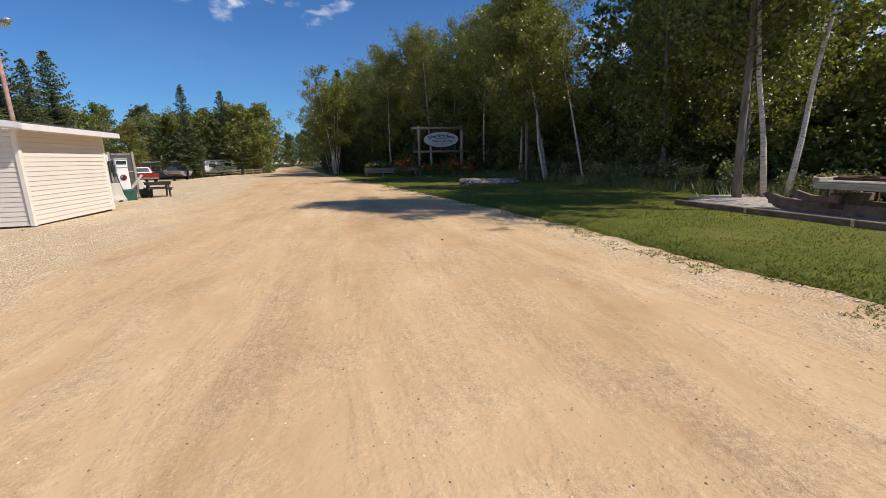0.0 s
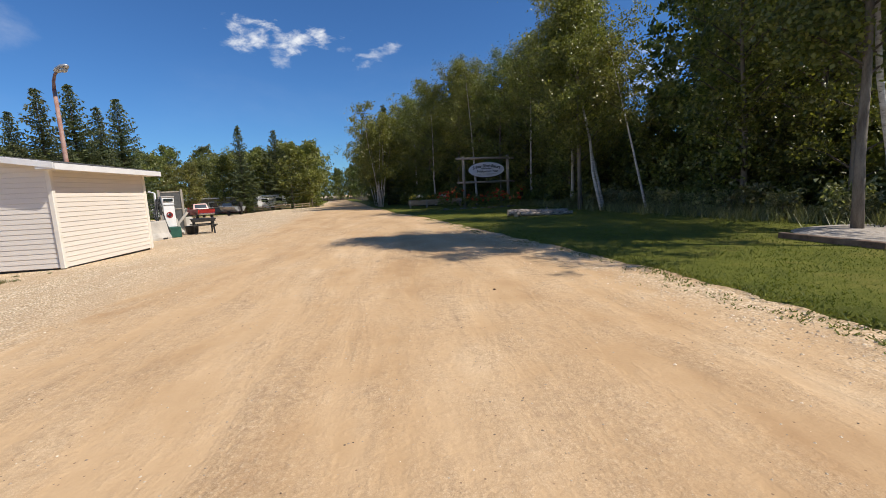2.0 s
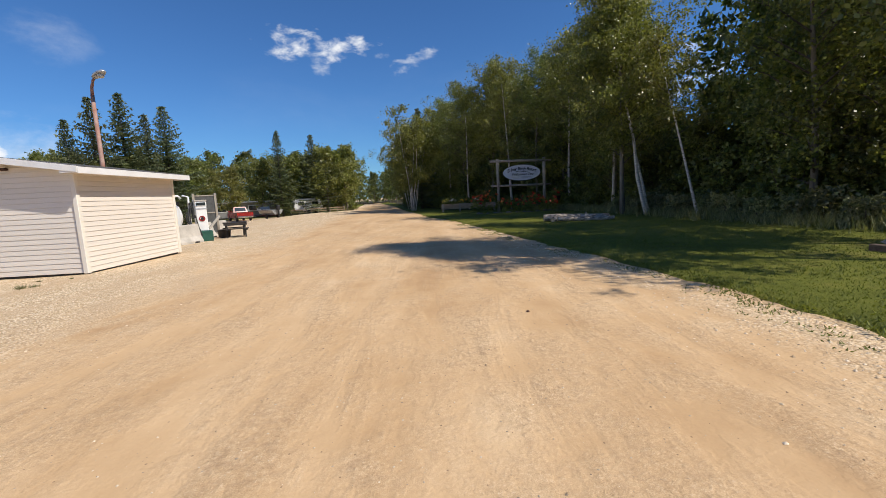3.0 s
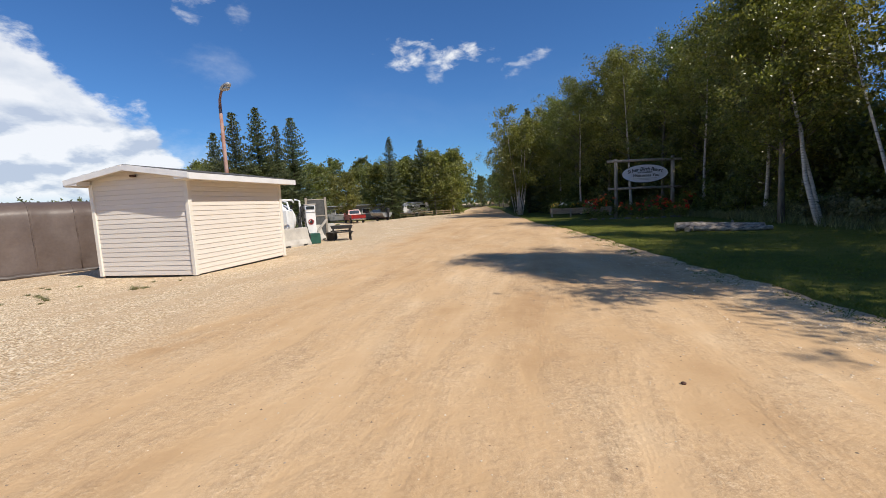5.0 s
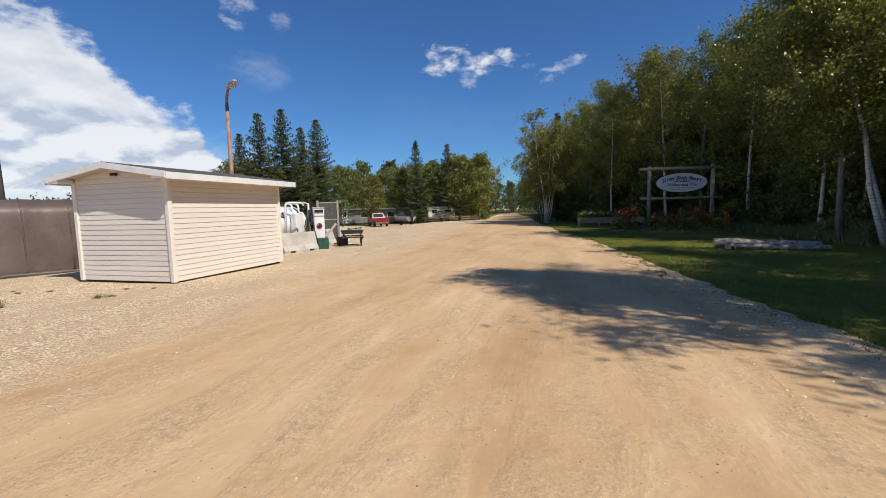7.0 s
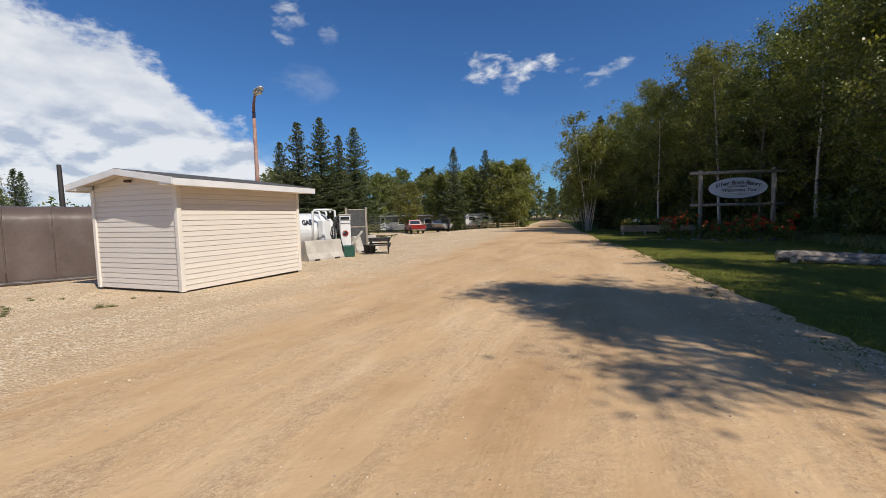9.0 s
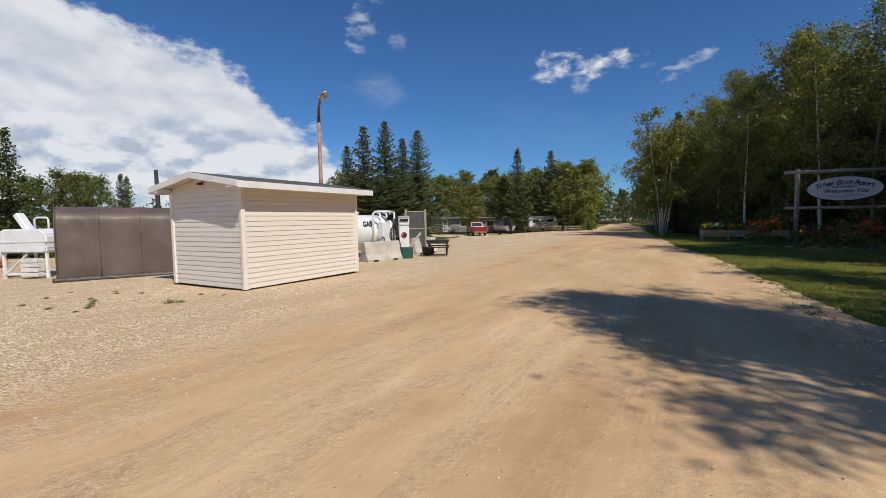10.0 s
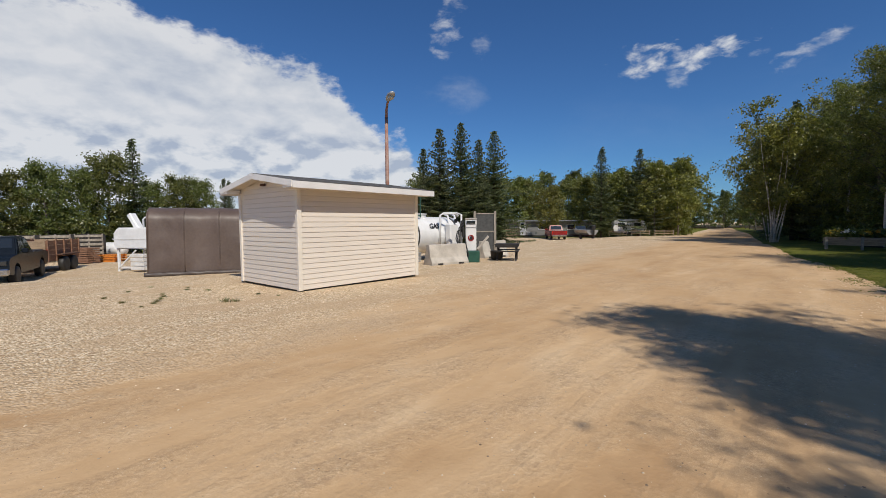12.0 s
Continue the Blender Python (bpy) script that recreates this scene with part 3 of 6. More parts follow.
def crown_limbs(r, wood, centres, spread, pts, radius, base, limbs, clumps, limb_r, airy=1.0):
    """Rising limbs with side twigs along a stem, and the places of their leaf clumps."""
    n = len(pts) - 1
    for i in range(limbs):
        f = base + (0.985 - base) * ((i + r.random()) / limbs) ** 0.9
        i0 = min(n - 1, int(f * n))
        q = Vector(pts[i0]).lerp(Vector(pts[i0 + 1]), f * n - i0)
        t = (f - base) / (1 - base)
        a = i * 2.4 + r.uniform(-0.6, 0.6)
        ln = radius * (0.30 + 0.78 * math.sin(math.pi * (0.10 + 0.90 * t) ** 0.75)) * r.uniform(0.6, 1.2) + 0.15
        rise = r.uniform(0.25, 0.7) + 0.7 * t * t
        d = Vector((math.cos(a), math.sin(a), rise))
        tip = q + d * ln * 0.92
        mid = q.lerp(tip, 0.5) + Vector((0, 0, ln * 0.08))
        tube(wood, [q, mid, tip], [limb_r * (1 - 0.7 * f) + 0.007, limb_r * 0.45 * (1 - 0.6 * f) + 0.004, 0.004], 4, False)
        twigs = [(mid, tip)]
        for j in range(2):
            g = r.uniform(0.3, 0.8)
            p = q.lerp(mid, g * 2) if g < 0.5 else mid.lerp(tip, g * 2 - 1)
            e = p + (d * r.uniform(0.2, 0.45) + Vector((r.gauss(0, 0.3), r.gauss(0, 0.3), r.uniform(-0.15, 0.35)))) * ln
            tube(wood, [p, e], [0.010, 0.003], 3, False)
            twigs.append((p, e))
        for j in range(clumps):
            p, e = twigs[j % 3]
            w = (0.10 * ln + 0.10) * airy
            centres.append(p.lerp(e, r.uniform(0.0, 1.1)) + Vector((r.gauss(0, w), r.gauss(0, w), r.gauss(0, w * 0.9))))
            spread.append(r.uniform(0.22, 0.50) * (0.75 + radius * 0.10) * airy)
    for j in range(5):
        k = r.uniform(0.0, 1.0)
        centres.append(Vector(pts[-1]).lerp(Vector(pts[-2]), k) + Vector((r.gauss(0, 0.10), r.gauss(0, 0.10), 0.1)))
        spread.append(0.16 + 0.22 * k)


def broad_tree(name, height, radius, crown_base, leaf, bark, seed, stems=1, limbs=30, clumps=12, per=30, size=0.13, lean=0.05, trunk_r=0.11, label="", sides=4):
    """Trunk or stems with limbs, and a ragged crown."""
    r = random.Random(seed)
    top = new(name)
    wood, branch = bmesh.new(), bmesh.new()
    centres, spread = [], []
    for s in range(stems):
        ang = r.uniform(0, 6.28)
        tilt = (lean if stems == 1 else r.uniform(0.10, 0.30))
        dx, dy = math.cos(ang) * tilt, math.sin(ang) * tilt
        hh = height * (1 if s == 0 else r.uniform(0.7, 0.95))
        pts, rad = [], []
        for k in range(9):
            f = k / 8
            bend = 0.10 * math.sin(f * 5 + s + seed) * height * 0.1
            pts.append((dx * hh * f * (1 - 0.25 * f) + bend + (s % 3) * 0.12, dy * hh * f * (1 - 0.25 * f) + bend * 0.6 + (s // 3) * 0.12, hh * f * 0.97 - (0.15 if k == 0 else 0)))
            rad.append(trunk_r * (1 - 0.93 * f) * (1.25 if k == 0 else 1) + 0.006)
        tube(wood, pts, rad, 8)
        crown_limbs(r, branch, centres, spread, pts, radius, crown_base, limbs if stems == 1 else limbs // 3, clumps, trunk_r * 0.34)
    part("trunk", wood, bark, top, smooth=True)
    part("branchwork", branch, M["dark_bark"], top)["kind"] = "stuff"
    crown = new("crown", leaf_mesh("crown", [tuple(c) for c in centres], spread, per, size, leaf, seed, sides=sides))
    crown.parent = top
    return tagged(top, label, "tree")


def spruce(name, height, radius, seed, label, bare=0.04):
    """Whorls of drooping boughs with hanging sprays, each bough of its own length."""
    r = random.Random(seed)
    top = new(name)
    wood = tube(bmesh.new(), [(0, 0, -0.2), (0, 0, height * 0.5), (0, 0, height * 0.99)], [height * 0.014, height * 0.008, 0.012], 7)
    part("trunk", wood, M["dark_bark"], top, smooth=True)
    V, n_b = [], int(height * 22)
    for i in range(n_b):
        f = bare + (0.985 - bare) * (i / n_b) ** 0.93
        z = height * f + r.uniform(-0.08, 0.08)
        a = i * 2.39996 + r.uniform(-0.35, 0.35)
        ln = (radius * (1 - f) ** 0.88 * r.choice((0.45, 0.7, 0.9, 1.0, 1.12, 1.3)) * r.uniform(0.88, 1.08)) + 0.07
        d = Vector((math.cos(a), math.sin(a), 0))
        side = Vector((-d.y, d.x, 0))
        drop = -0.42 * (1 - f) + 0.28 * f
        steps = max(2, int(ln / 0.20))
        for j in range(steps):
            g = (j + 0.6) / steps
            p = d * (ln * g) + Vector((0, 0, z + ln * (drop * g + 0.26 * g * g)))
            wid = (0.30 * ln + 0.08) * (1.05 - g) + 0.05
            for sgn in (-1, 1):
                tip = p + side * sgn * wid * r.uniform(0.6, 1.15) + d * r.uniform(0.08, 0.26) + Vector((0, 0, -r.uniform(0.0, 0.16)))
                w = d * 0.06 + Vector((0, 0, 0.045 * r.uniform(-1, 1)))
                V += [p - w, p + w, tip + w * 0.35, tip - w * 0.35]
            hang = p + d * r.uniform(-0.05, 0.12) + Vector((0, 0, -r.uniform(0.10, 0.28)))
            V += [p - d * 0.09, p + d * 0.09, hang + d * 0.03, hang - d * 0.03]
        e = d * ln + Vector((0, 0, z + ln * (drop + 0.26)))
        V += [e - d * 0.16 - side * 0.05, e - d * 0.16 + side * 0.05, e + d * 0.10 + side * 0.01, e + d * 0.10 - side * 0.01]
    me = raw("foliage", [tuple(v) for v in V], [(4 * k, 4 * k + 1, 4 * k + 2, 4 * k + 3) for k in range(len(V) // 4)], M["needle"])
    ob = new("foliage", me)
    ob.parent = top
    return tagged(top, label, "tree")


def bush(name, radius, height, leaf, seed, clumps=40, per=60, size=0.13, label="dense green bush at the forest edge", category="bush", sides=3):
    r = random.Random(seed)
    top = new(name)
    wood = bmesh.new()
    cs, sp = [], []
    for i in range(7):
        a, l = i * 0.9 + r.random(), radius * r.uniform(0.4, 0.9)
        tip = Vector((math.cos(a) * l, math.sin(a) * l, height * r.uniform(0.5, 0.95)))
        tube(wood, [(math.cos(a) * 0.06, math.sin(a) * 0.06, -0.1), tip * 0.5, tip], [0.022, 0.014, 0.004], 4, False)
    for i in range(clumps):
        a, q = r.uniform(0, 6.28), math.sqrt(r.random())
        z = r.random()
        w = radius * q * (1 - 0.55 * z * z)
        cs.append((math.cos(a) * w, math.sin(a) * w, 0.08 + height * z * r.uniform(0.75, 1.1)))
        sp.append(r.uniform(0.16, 0.36) * (0.5 + radius * 0.4))
    part("stem", wood, M["dark_bark"], top)
    ob = new("foliage", leaf_mesh("foliage", cs, sp, per, size, leaf, seed, sides=sides))
    ob.parent = top
    return tagged(top, label, category)


PLACED = {}


def plant(proto, x, y, s=1.0, turn=None, group="", label="", sink=0.0, sz=None):
    """The first use moves the built tree itself, later ones copy it."""
    turn = random.uniform(0, 360) if turn is None else turn
    m = pose(x, y, H(x, y) + 0.03 - sink, 0, 0, turn)
    if proto.name in PLACED:
        ob = copy_thing(proto, m)
    else:
        PLACED[proto.name] = 1
        ob = proto
        ob.matrix_world = m
    ob.scale = (s, s, sz or s)
    return tagged(ob, label, group=group)


random.seed(11)
L_F = "tall leafy tree in the dense forest edge"
birchA = broad_tree("birch_tree", 13.5, 2.7, 0.20, M["leaf"], M["birch"], 1, limbs=36, clumps=15, per=34, size=0.125, lean=0.04, label="tall white-barked birch with a full green crown")
birchB = broad_tree("birch_tree", 12.0, 2.3, 0.24, M["leaf_light"], M["birch"], 2, limbs=32, clumps=14, per=34, size=0.12, lean=0.08, label="slender white-barked birch with a pale green crown")
aspenA = broad_tree("aspen_tree", 14.0, 3.0, 0.12, M["leaf_dark"], M["bark"], 3, limbs=38, clumps=16, per=26, size=0.135, lean=0.02, label=L_F, trunk_r=0.14)
aspenB = broad_tree("aspen_tree", 12.5, 2.8, 0.10, M["leaf"], M["bark"], 4, limbs=38, clumps=16, per=26, size=0.135, lean=0.03, label=L_F, trunk_r=0.13)
clumpB = broad_tree("birch_clump", 10.5, 1.9, 0.24, M["leaf_light"], M["birch"], 5, stems=8, limbs=30, clumps=11, per=22, size=0.16, label="multi-stemmed white birch clump beside the road", trunk_r=0.05)
lowA = broad_tree("small_tree", 7.5, 2.5, 0.12, M["leaf_light"], M["bark"], 6, limbs=26, clumps=12, per=26, size=0.22, label="small bright green leafy tree", trunk_r=0.09, sides=3)
lowB = broad_tree("small_tree", 8.0, 2.7, 0.08, M["leaf"], M["bark"], 7, limbs=28, clumps=12, per=26, size=0.22, label="rounded green leafy tree", trunk_r=0.10, sides=3)
# back trees: darker leaf colour stands in for the shade inside the forest
backA = broad_tree("forest_tree", 13.5, 3.3, 0.08, M["leaf_dark"], M["bark"], 8, limbs=32, clumps=11, per=15, size=0.36, label=L_F, trunk_r=0.13, sides=3)
backB = broad_tree("forest_tree", 12.5, 3.2, 0.06, M["leaf_dark"], M["dark_bark"], 9, limbs=32, clumps=11, per=15, size=0.36, label=L_F, trunk_r=0.13, sides=3)
lotTree = broad_tree("leafy_tree", 8.5, 2.1, 0.12, M["leaf_dark"], M["bark"], 12, limbs=34, clumps=13, per=26, size=0.17, label="dense green tree behind the parked truck", trunk_r=0.10, sides=3)
bushA = bush("bush", 1.3, 2.2, M["leaf_dark"], 21, 52, 36, 0.17)
bushB = bush("bush", 1.1, 1.5, M["leaf"], 22, 42, 36, 0.15)
bushC = bush("bush", 2.4, 4.2, M["leaf_dark"], 24, 110, 28, 0.21)
weedy = bush("tall_weeds", 0.7, 0.9, M["weed"], 23, 26, 40, 0.10, "tall pale weeds at the forest edge", "plant")

# forest beside the road, front trees first
front = [
    (aspenB, 21.2, -0.4, 0.88), (aspenA, 20.9, 18.2, 0.90), (birchA, 19.8, 16.2, 0.84), (birchB, 20.9, 15.0, 0.74),
    (aspenB, 22.5, 2.0, 0.92), (lowB, 23.0, 6.5, 0.72), (lowB, 22.4, 10.0, 0.72), (aspenA, 22.0, 19.0, 0.86), (aspenB, 21.5, 20.0, 0.95),
    (birchA, 19.8, 23.5, 0.90), (aspenA, 18.0, 27.0, 0.90), (aspenB, 20.5, 27.5, 1.00), (birchB, 16.2, 29.0, 1.06), (aspenB, 15.0, 32.0, 1.04),
    (birchA, 12.8, 34.0, 0.87), (aspenB, 12.5, 38.0, 1.00), (birchA, 11.2, 42.0, 0.92), (clumpB, 6.8, 40.0, 1.10), (clumpB, 6.0, 47.0, 1.10),
    (aspenB, 10.8, 48.0, 1.00), (birchA, 9.8, 55.0, 0.96), (lowB, 8.4, 60.0, 1.32), (birchB, 7.8, 66.0, 1.08), (aspenB, 8.0, 74.0, 1.08),
    (backA, 5.2, 82.0, 0.88), (backA, 4.0, 92.0, 0.68), (backA, 2.5, 102.0, 0.68), (backA, 0.0, 112.0, 0.88), (backA, -2.0, 122.0, 0.72), (backA, -4.0, 134.0, 0.72),
    (aspenB, 24.3, 1.0, 0.50), (aspenA, 24.6, 4.8, 0.85), (aspenA, 25.6, 7.6, 0.85), (backA, 28.6, 10.0, 0.95), (backB, 26.0, 22.0, 0.6), (aspenB, 21.1, 3.6, 0.95), (backB, 27.0, 1.5, 0.42), (backA, 26.0, 4.5, 0.5), (backB, 30.0, 3.5, 0.55), (lowB, 24.0, -3.2, 0.55), (lowB, 26.5, -3.4, 0.60), (lowB, 29.0, -2.2, 0.70),
]
for k, (p, x, y, s) in enumerate(front):
    plant(p, x, y, s, (k * 137) % 360, "forest beside the road")
for k in range(34):
    t = k / 33
    y = -1 + 100 * t ** 1.15
    x = forest_edge(y) + 7.5 + (k % 3) * 3.2 + random.uniform(-1, 1)
    bearing = math.degrees(math.atan2(x - 7.8, y + 12.7))
    gap = 25 < bearing < 37 or bearing > 50
    plant((backA, backB)[k % 2], x, y, random.uniform(0.88, 1.06) * (0.52 if gap else 1), None, "forest beside the road", L_F)
for k in range(22):
    y = 24 + 80 * (k / 21) ** 1.2
    plant((backA, backB)[k % 2], forest_edge(y) + 4.6 + (k % 2) * 1.6, y, random.uniform(0.72, 0.84), None, "forest beside the road", L_F)
for k in range(64):
    y = -5.5 + 105 * (k / 63) ** 1.5 + random.uniform(-0.4, 0.4)
    x = forest_edge(y) + random.uniform(0.9, 3.4)
    if 16 < y < 27 and x < 19:
        x += 2.5
    plant(bushA if k % 3 else bushB, x, y, random.uniform(0.75, 1.15), None, "undergrowth at the forest edge")
for k in range(30):
    y = -7 + 34 * k / 29
    plant(bushC, forest_edge(y) + random.uniform(3.5, 6.5), y, random.uniform(0.8, 1.15), None, "undergrowth at the forest edge")
for k in range(26):
    y = 20 + 34 * k / 25
    plant(bushC, forest_edge(y) + 3.0 + (k % 3) * 2.2, y, random.uniform(0.75, 1.0), None, "undergrowth at the forest edge")
for k in range(22):
    y = -4.5 + 20 * k / 21
    plant(weedy, forest_edge(y) + random.uniform(-0.2, 0.5), y + random.uniform(-0.3, 0.3), random.uniform(0.6, 1.1), None, "weeds at the forest edge")

# leaning birches in the gravel bed and at the forest edge
def leaning_birch(x, y, tip, seed, bark, leaf, r0, label="leaning white birch standing in the gravel bed", low=0.40, radius=2.2, limbs=28, clumps=14, per=38, bow=0.06, group="birches in the gravel bed"):
    r = random.Random(seed)
    top = thing("birch_tree", pose(x, y, H(x, y)), label, "tree", group)
    T = Vector(tip)
    pts = [Vector((0, 0, -0.1))]
    for k in range(1, 8):
        f = k / 7
        pts.append(Vector((T.x * f, T.y * f, T.z * f)) + Vector((-T.x, -T.y, 0)) * bow * math.sin(f * math.pi) + Vector((r.gauss(0, 0.04), r.gauss(0, 0.04), 0)))
    wood = tube(bmesh.new(), pts, [r0 * (1.2 if k == 0 else 1 - 0.92 * (k / 7) ** 1.15) + 0.006 for k in range(8)], 12)
    branch = bmesh.new()
    cs, sp = [], []
    crown_limbs(r, branch, cs, sp, pts, radius, low, limbs, clumps, r0 * 0.32)
    part("trunk", wood, bark, top, smooth=True)
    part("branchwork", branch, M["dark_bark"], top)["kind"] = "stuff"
    ob = new("crown", leaf_mesh("crown", [tuple(c) for c in cs], sp, per, 0.115, leaf, seed))
    ob.parent = top


leaning_birch(18.55, -2.7, (-0.8, -0.2, 12.0), 33, M["bark"], M["leaf_dark"], 0.100, "thick grey-barked tree standing in the gravel bed", 0.26, 2.25, 36, 16, 42)
leaning_birch(19.45, -2.75, (-2.5, 0.1, 12.1), 31, M["birch"], M["leaf"], 0.068, low=0.27, radius=1.9, limbs=30)
leaning_birch(19.85, -3.05, (1.9, -0.3, 12.0), 32, M["birch"], M["leaf"], 0.068, low=0.34)
# stands out of view, added so that its crown shades the road
leaning_birch(20.7, -6.7, (-3.3, 2.3, 11.5), 34, M["birch"], M["leaf"], 0.11, "out-of-view birch added for its shadow on the road", 0.50, 1.7, 26, 13, 34)
EDGE = "birches at the forest edge"
leaning_birch(18.85, 9.9, (0.35, 6.2, 13.2), 36, M["birch"], M["leaf_light"], 0.085, "tall white birch leaning along the forest edge", 0.26, 2.6, 40, 16, 42, 0.0, EDGE)
leaning_birch(19.15, 10.25, (0.1, 5.2, 11.2), 37, M["birch"], M["leaf_light"], 0.065, "white birch stem leaning beside a larger one", 0.28, 2.1, 30, 14, 36, 0.0, EDGE)
leaning_birch(19.6, 7.1, (0.35, 3.9, 8.3), 38, M["birch"], M["leaf_light"], 0.055, "slender bent birch with a sparse crown", 0.42, 1.3, 16, 8, 22, -0.03, EDGE)
leaning_birch(18.7, 12.2, (0.2, 0.8, 11.4), 39, M["bark"], M["leaf"], 0.12, "stout grey-barked tree at the forest edge", 0.22, 2.5, 34, 14, 36, 0.0, EDGE)

# spruces and trees beyond the fuel tank
SL = "tall dark green spruce behind the fuel tank"
spA = spruce("spruce_tree", 12.0, 3.7, 1, SL)
spB = spruce("spruce_tree", 11.0, 3.4, 2, SL)
for x, y, h, p, hp in ((-21.3, 27, 9.9, spB, 11), (-19.1, 27, 11.6, spB, 11), (-18.0, 29, 12.4, spA, 12), (-17.4, 31.2, 10.9, spB, 11), (-16.7, 33, 12.0, spA, 12)):
    plant(p, x, y, h / hp, None, "row of spruces")
spC = spruce("spruce_tree", 10.2, 2.2, 3, "narrow dark spruce among leafy trees")
plant(spC, -13.3, 54.8, 1.24, 0, "")
plant(spB, -9.0, 57.2, 1.09, 40, "", "dark green spruce among leafy trees")
plant(spC, 7.7, 46.5, 1.28, 30, "", "tall spruce rising above the birches")
plant(spC, -42.8, 16.1, 0.76, 0, "", "narrow dark spruce far behind the shelter")
plant(spC, -43.6, 17.0, 0.75, 70, "", "narrow dark spruce far behind the shelter")
left = [(lowB, -29.4, 62.1, 1.17), (lowA, -18.5, 50.0, 0.86), (lowB, -34.7, 65.0, 1.20), (lowB, -17.3, 57.8, 1.02), (lowA, -15.3, 59.0, 1.08), (lowB, -11.3, 59.0, 1.10), (lowA, -7.2, 58.4, 1.18),
        (lowA, -4.8, 60.8, 1.24), (lowB, -8.7, 63.8, 1.20), (lowB, -5.8, 68.6, 1.20), (birchB, -7.1, 75.8, 0.86), (lowA, -13.1, 67.4, 1.20), (lowB, -17.9, 68.6, 1.20), (lowB, -23.3, 66.2, 1.08), (lowA, -29.3, 63.8, 1.14),
        (lowB, -34.1, 56.6, 1.08), (lowB, -45.9, 65.0, 1.27), (lowB, -29.0, 36.0, 0.95), (lowB, -24.0, 31.0, 0.70), (lowB, -38.7, 57.8, 1.12), (backA, -9.0, 76.0, 0.70), (backA, -10.5, 90.0, 0.85), (backA, -18.5, 127.4, 0.90), (backA, -22.1, 145.4, 1.02), (backA, -25.7, 169.4, 0.96), (backA, -11.0, 150.0, 0.80), (backA, -6.0, 155.0, 0.85),
        (lowB, -43.7, 51.8, 1.20), (lowB, -41.3, 67.4, 1.32), (backA, -28.1, 80.6, 0.90), (backA, -37.7, 85.4, 0.96)]
for p, x, y, s in left:
    plant(p, x, y, s, None, "trees along the far side of the lot", "leafy green tree on the far side of the lot")
LL = "dense green tree behind the parked truck"
left2 = [(-34.0, -2.0, 0.76), (-33.8, -0.3, 0.86), (-34.6, 1.7, 0.84), (-35.2, 3.7, 1.02), (-35.5, 6.7, 0.78), (-34.0, 8.4, 0.83), (-34.4, 10.3, 0.82), (-33.1, -3.6, 0.67), (-33.1, -5.3, 0.68), (-40.0, 1.0, 0.54), (-42.0, 6.0, 0.54), (-40.0, -6.0, 0.61)]
for x, y, s in left2:
    plant(lotTree, x, y, s * 0.88, None, "trees behind the parked truck", LL)
plant(spC, -34.8, 5.4, 0.95, 20, "", "dark spruce behind the shelter")
for k in range(12):
    plant(bushA, -32.5 - (k % 3) * 1.6, -9 + k * 1.7, random.uniform(0.9, 1.3), None, "hedge of bushes", "dark bush under the trees")
for k in range(14):
    plant(bushB, -25 + k * 1.6, 60.0 + (k % 4) * 2.2, random.uniform(0.6, 1.0), None, "bushes under the far trees", "green bush under the far trees")


for k in range(12):
    plant((backA, backB)[k % 2], -34 + k * 4.2, 163 + (k * 7) % 9, 0.85, None, "trees at the end of the road", L_F)


# far woods that close the view all round
def far_woods():
    r = np.random.default_rng(9)
    cs, sp = [], []
    for a in np.linspace(0, 2 * math.pi, 420, endpoint=False):
        for d in (150, 165, 182):
            x, y = 0 + math.cos(a) * d, 20 + math.sin(a) * d
            if y > 150 and d < 160 and abs(x + 10) < 12:
                continue
            hgt = 7.0 + 2.0 * noise.noise((x * 0.05, y * 0.05, 0)) + r.uniform(-1.5, 1.5)
            for z in np.linspace(0.5, hgt, 5):
                cs.append((x + r.normal(0, 1.2), y + r.normal(0, 1.2), z - 0.55))
                sp.append(1.9 * (1.1 - 0.6 * z / hgt))
    ob = new("far_woods", leaf_mesh("far_woods", cs, sp, 9, 1.0, M["leaf_dark"], 3, 0.75, sides=3))
    tagged(ob, "distant green woods closing the horizon", "woods", kind="stuff")


far_woods()


# ---- the shed ----
SW, SL_, SH, OX, OY = 2.85, 3.84, 2.40, 0.40, 0.36
Z0 = 0.03
COURSE = 0.1215


def siding_piece(length):
    """One course of lap siding, standing in the XZ plane and facing -Y, thicker at its foot."""
    return prism([(0.0, 0.0), (-0.016, 0.0), (-0.018, 0.008), (-0.010, COURSE - 0.012), (0.004, COURSE - 0.011), (0.004, COURSE - 0.001), (0.006, COURSE - 0.001)], length, "YZ") if length else None


shed = thing("shed", pose(0, 0, Z0 - 0.02), "small cream vinyl-sided shed with a low gable roof", "shed")
wall = part("wall", boxes(((-SW / 2, SL_ / 2, SH / 2 + 0.01), (SW, SL_, SH - 0.02))), M["siding"], shed)
bm = prism([(-SW, SH - 0.01), (0, SH - 0.01), (0, SH + 0.10), (-SW / 2, SH + 0.31), (-SW, SH + 0.10)], 0.08, "XZ")
bmesh.ops.translate(bm, verts=bm.verts, vec=(0, 0.045, 0))
part("gable", bm, M["siding"], shed)
bm = prism([(-SW, SH - 0.01), (0, SH - 0.01), (0, SH + 0.10), (-SW / 2, SH + 0.31), (-SW, SH + 0.10)], 0.08, "XZ")
bmesh.ops.translate(bm, verts=bm.verts, vec=(0, SL_ - 0.045, 0))
part("gable", bm, M["siding"], shed)
end_course = long_course = None
n_course = int(SH / COURSE) + 1
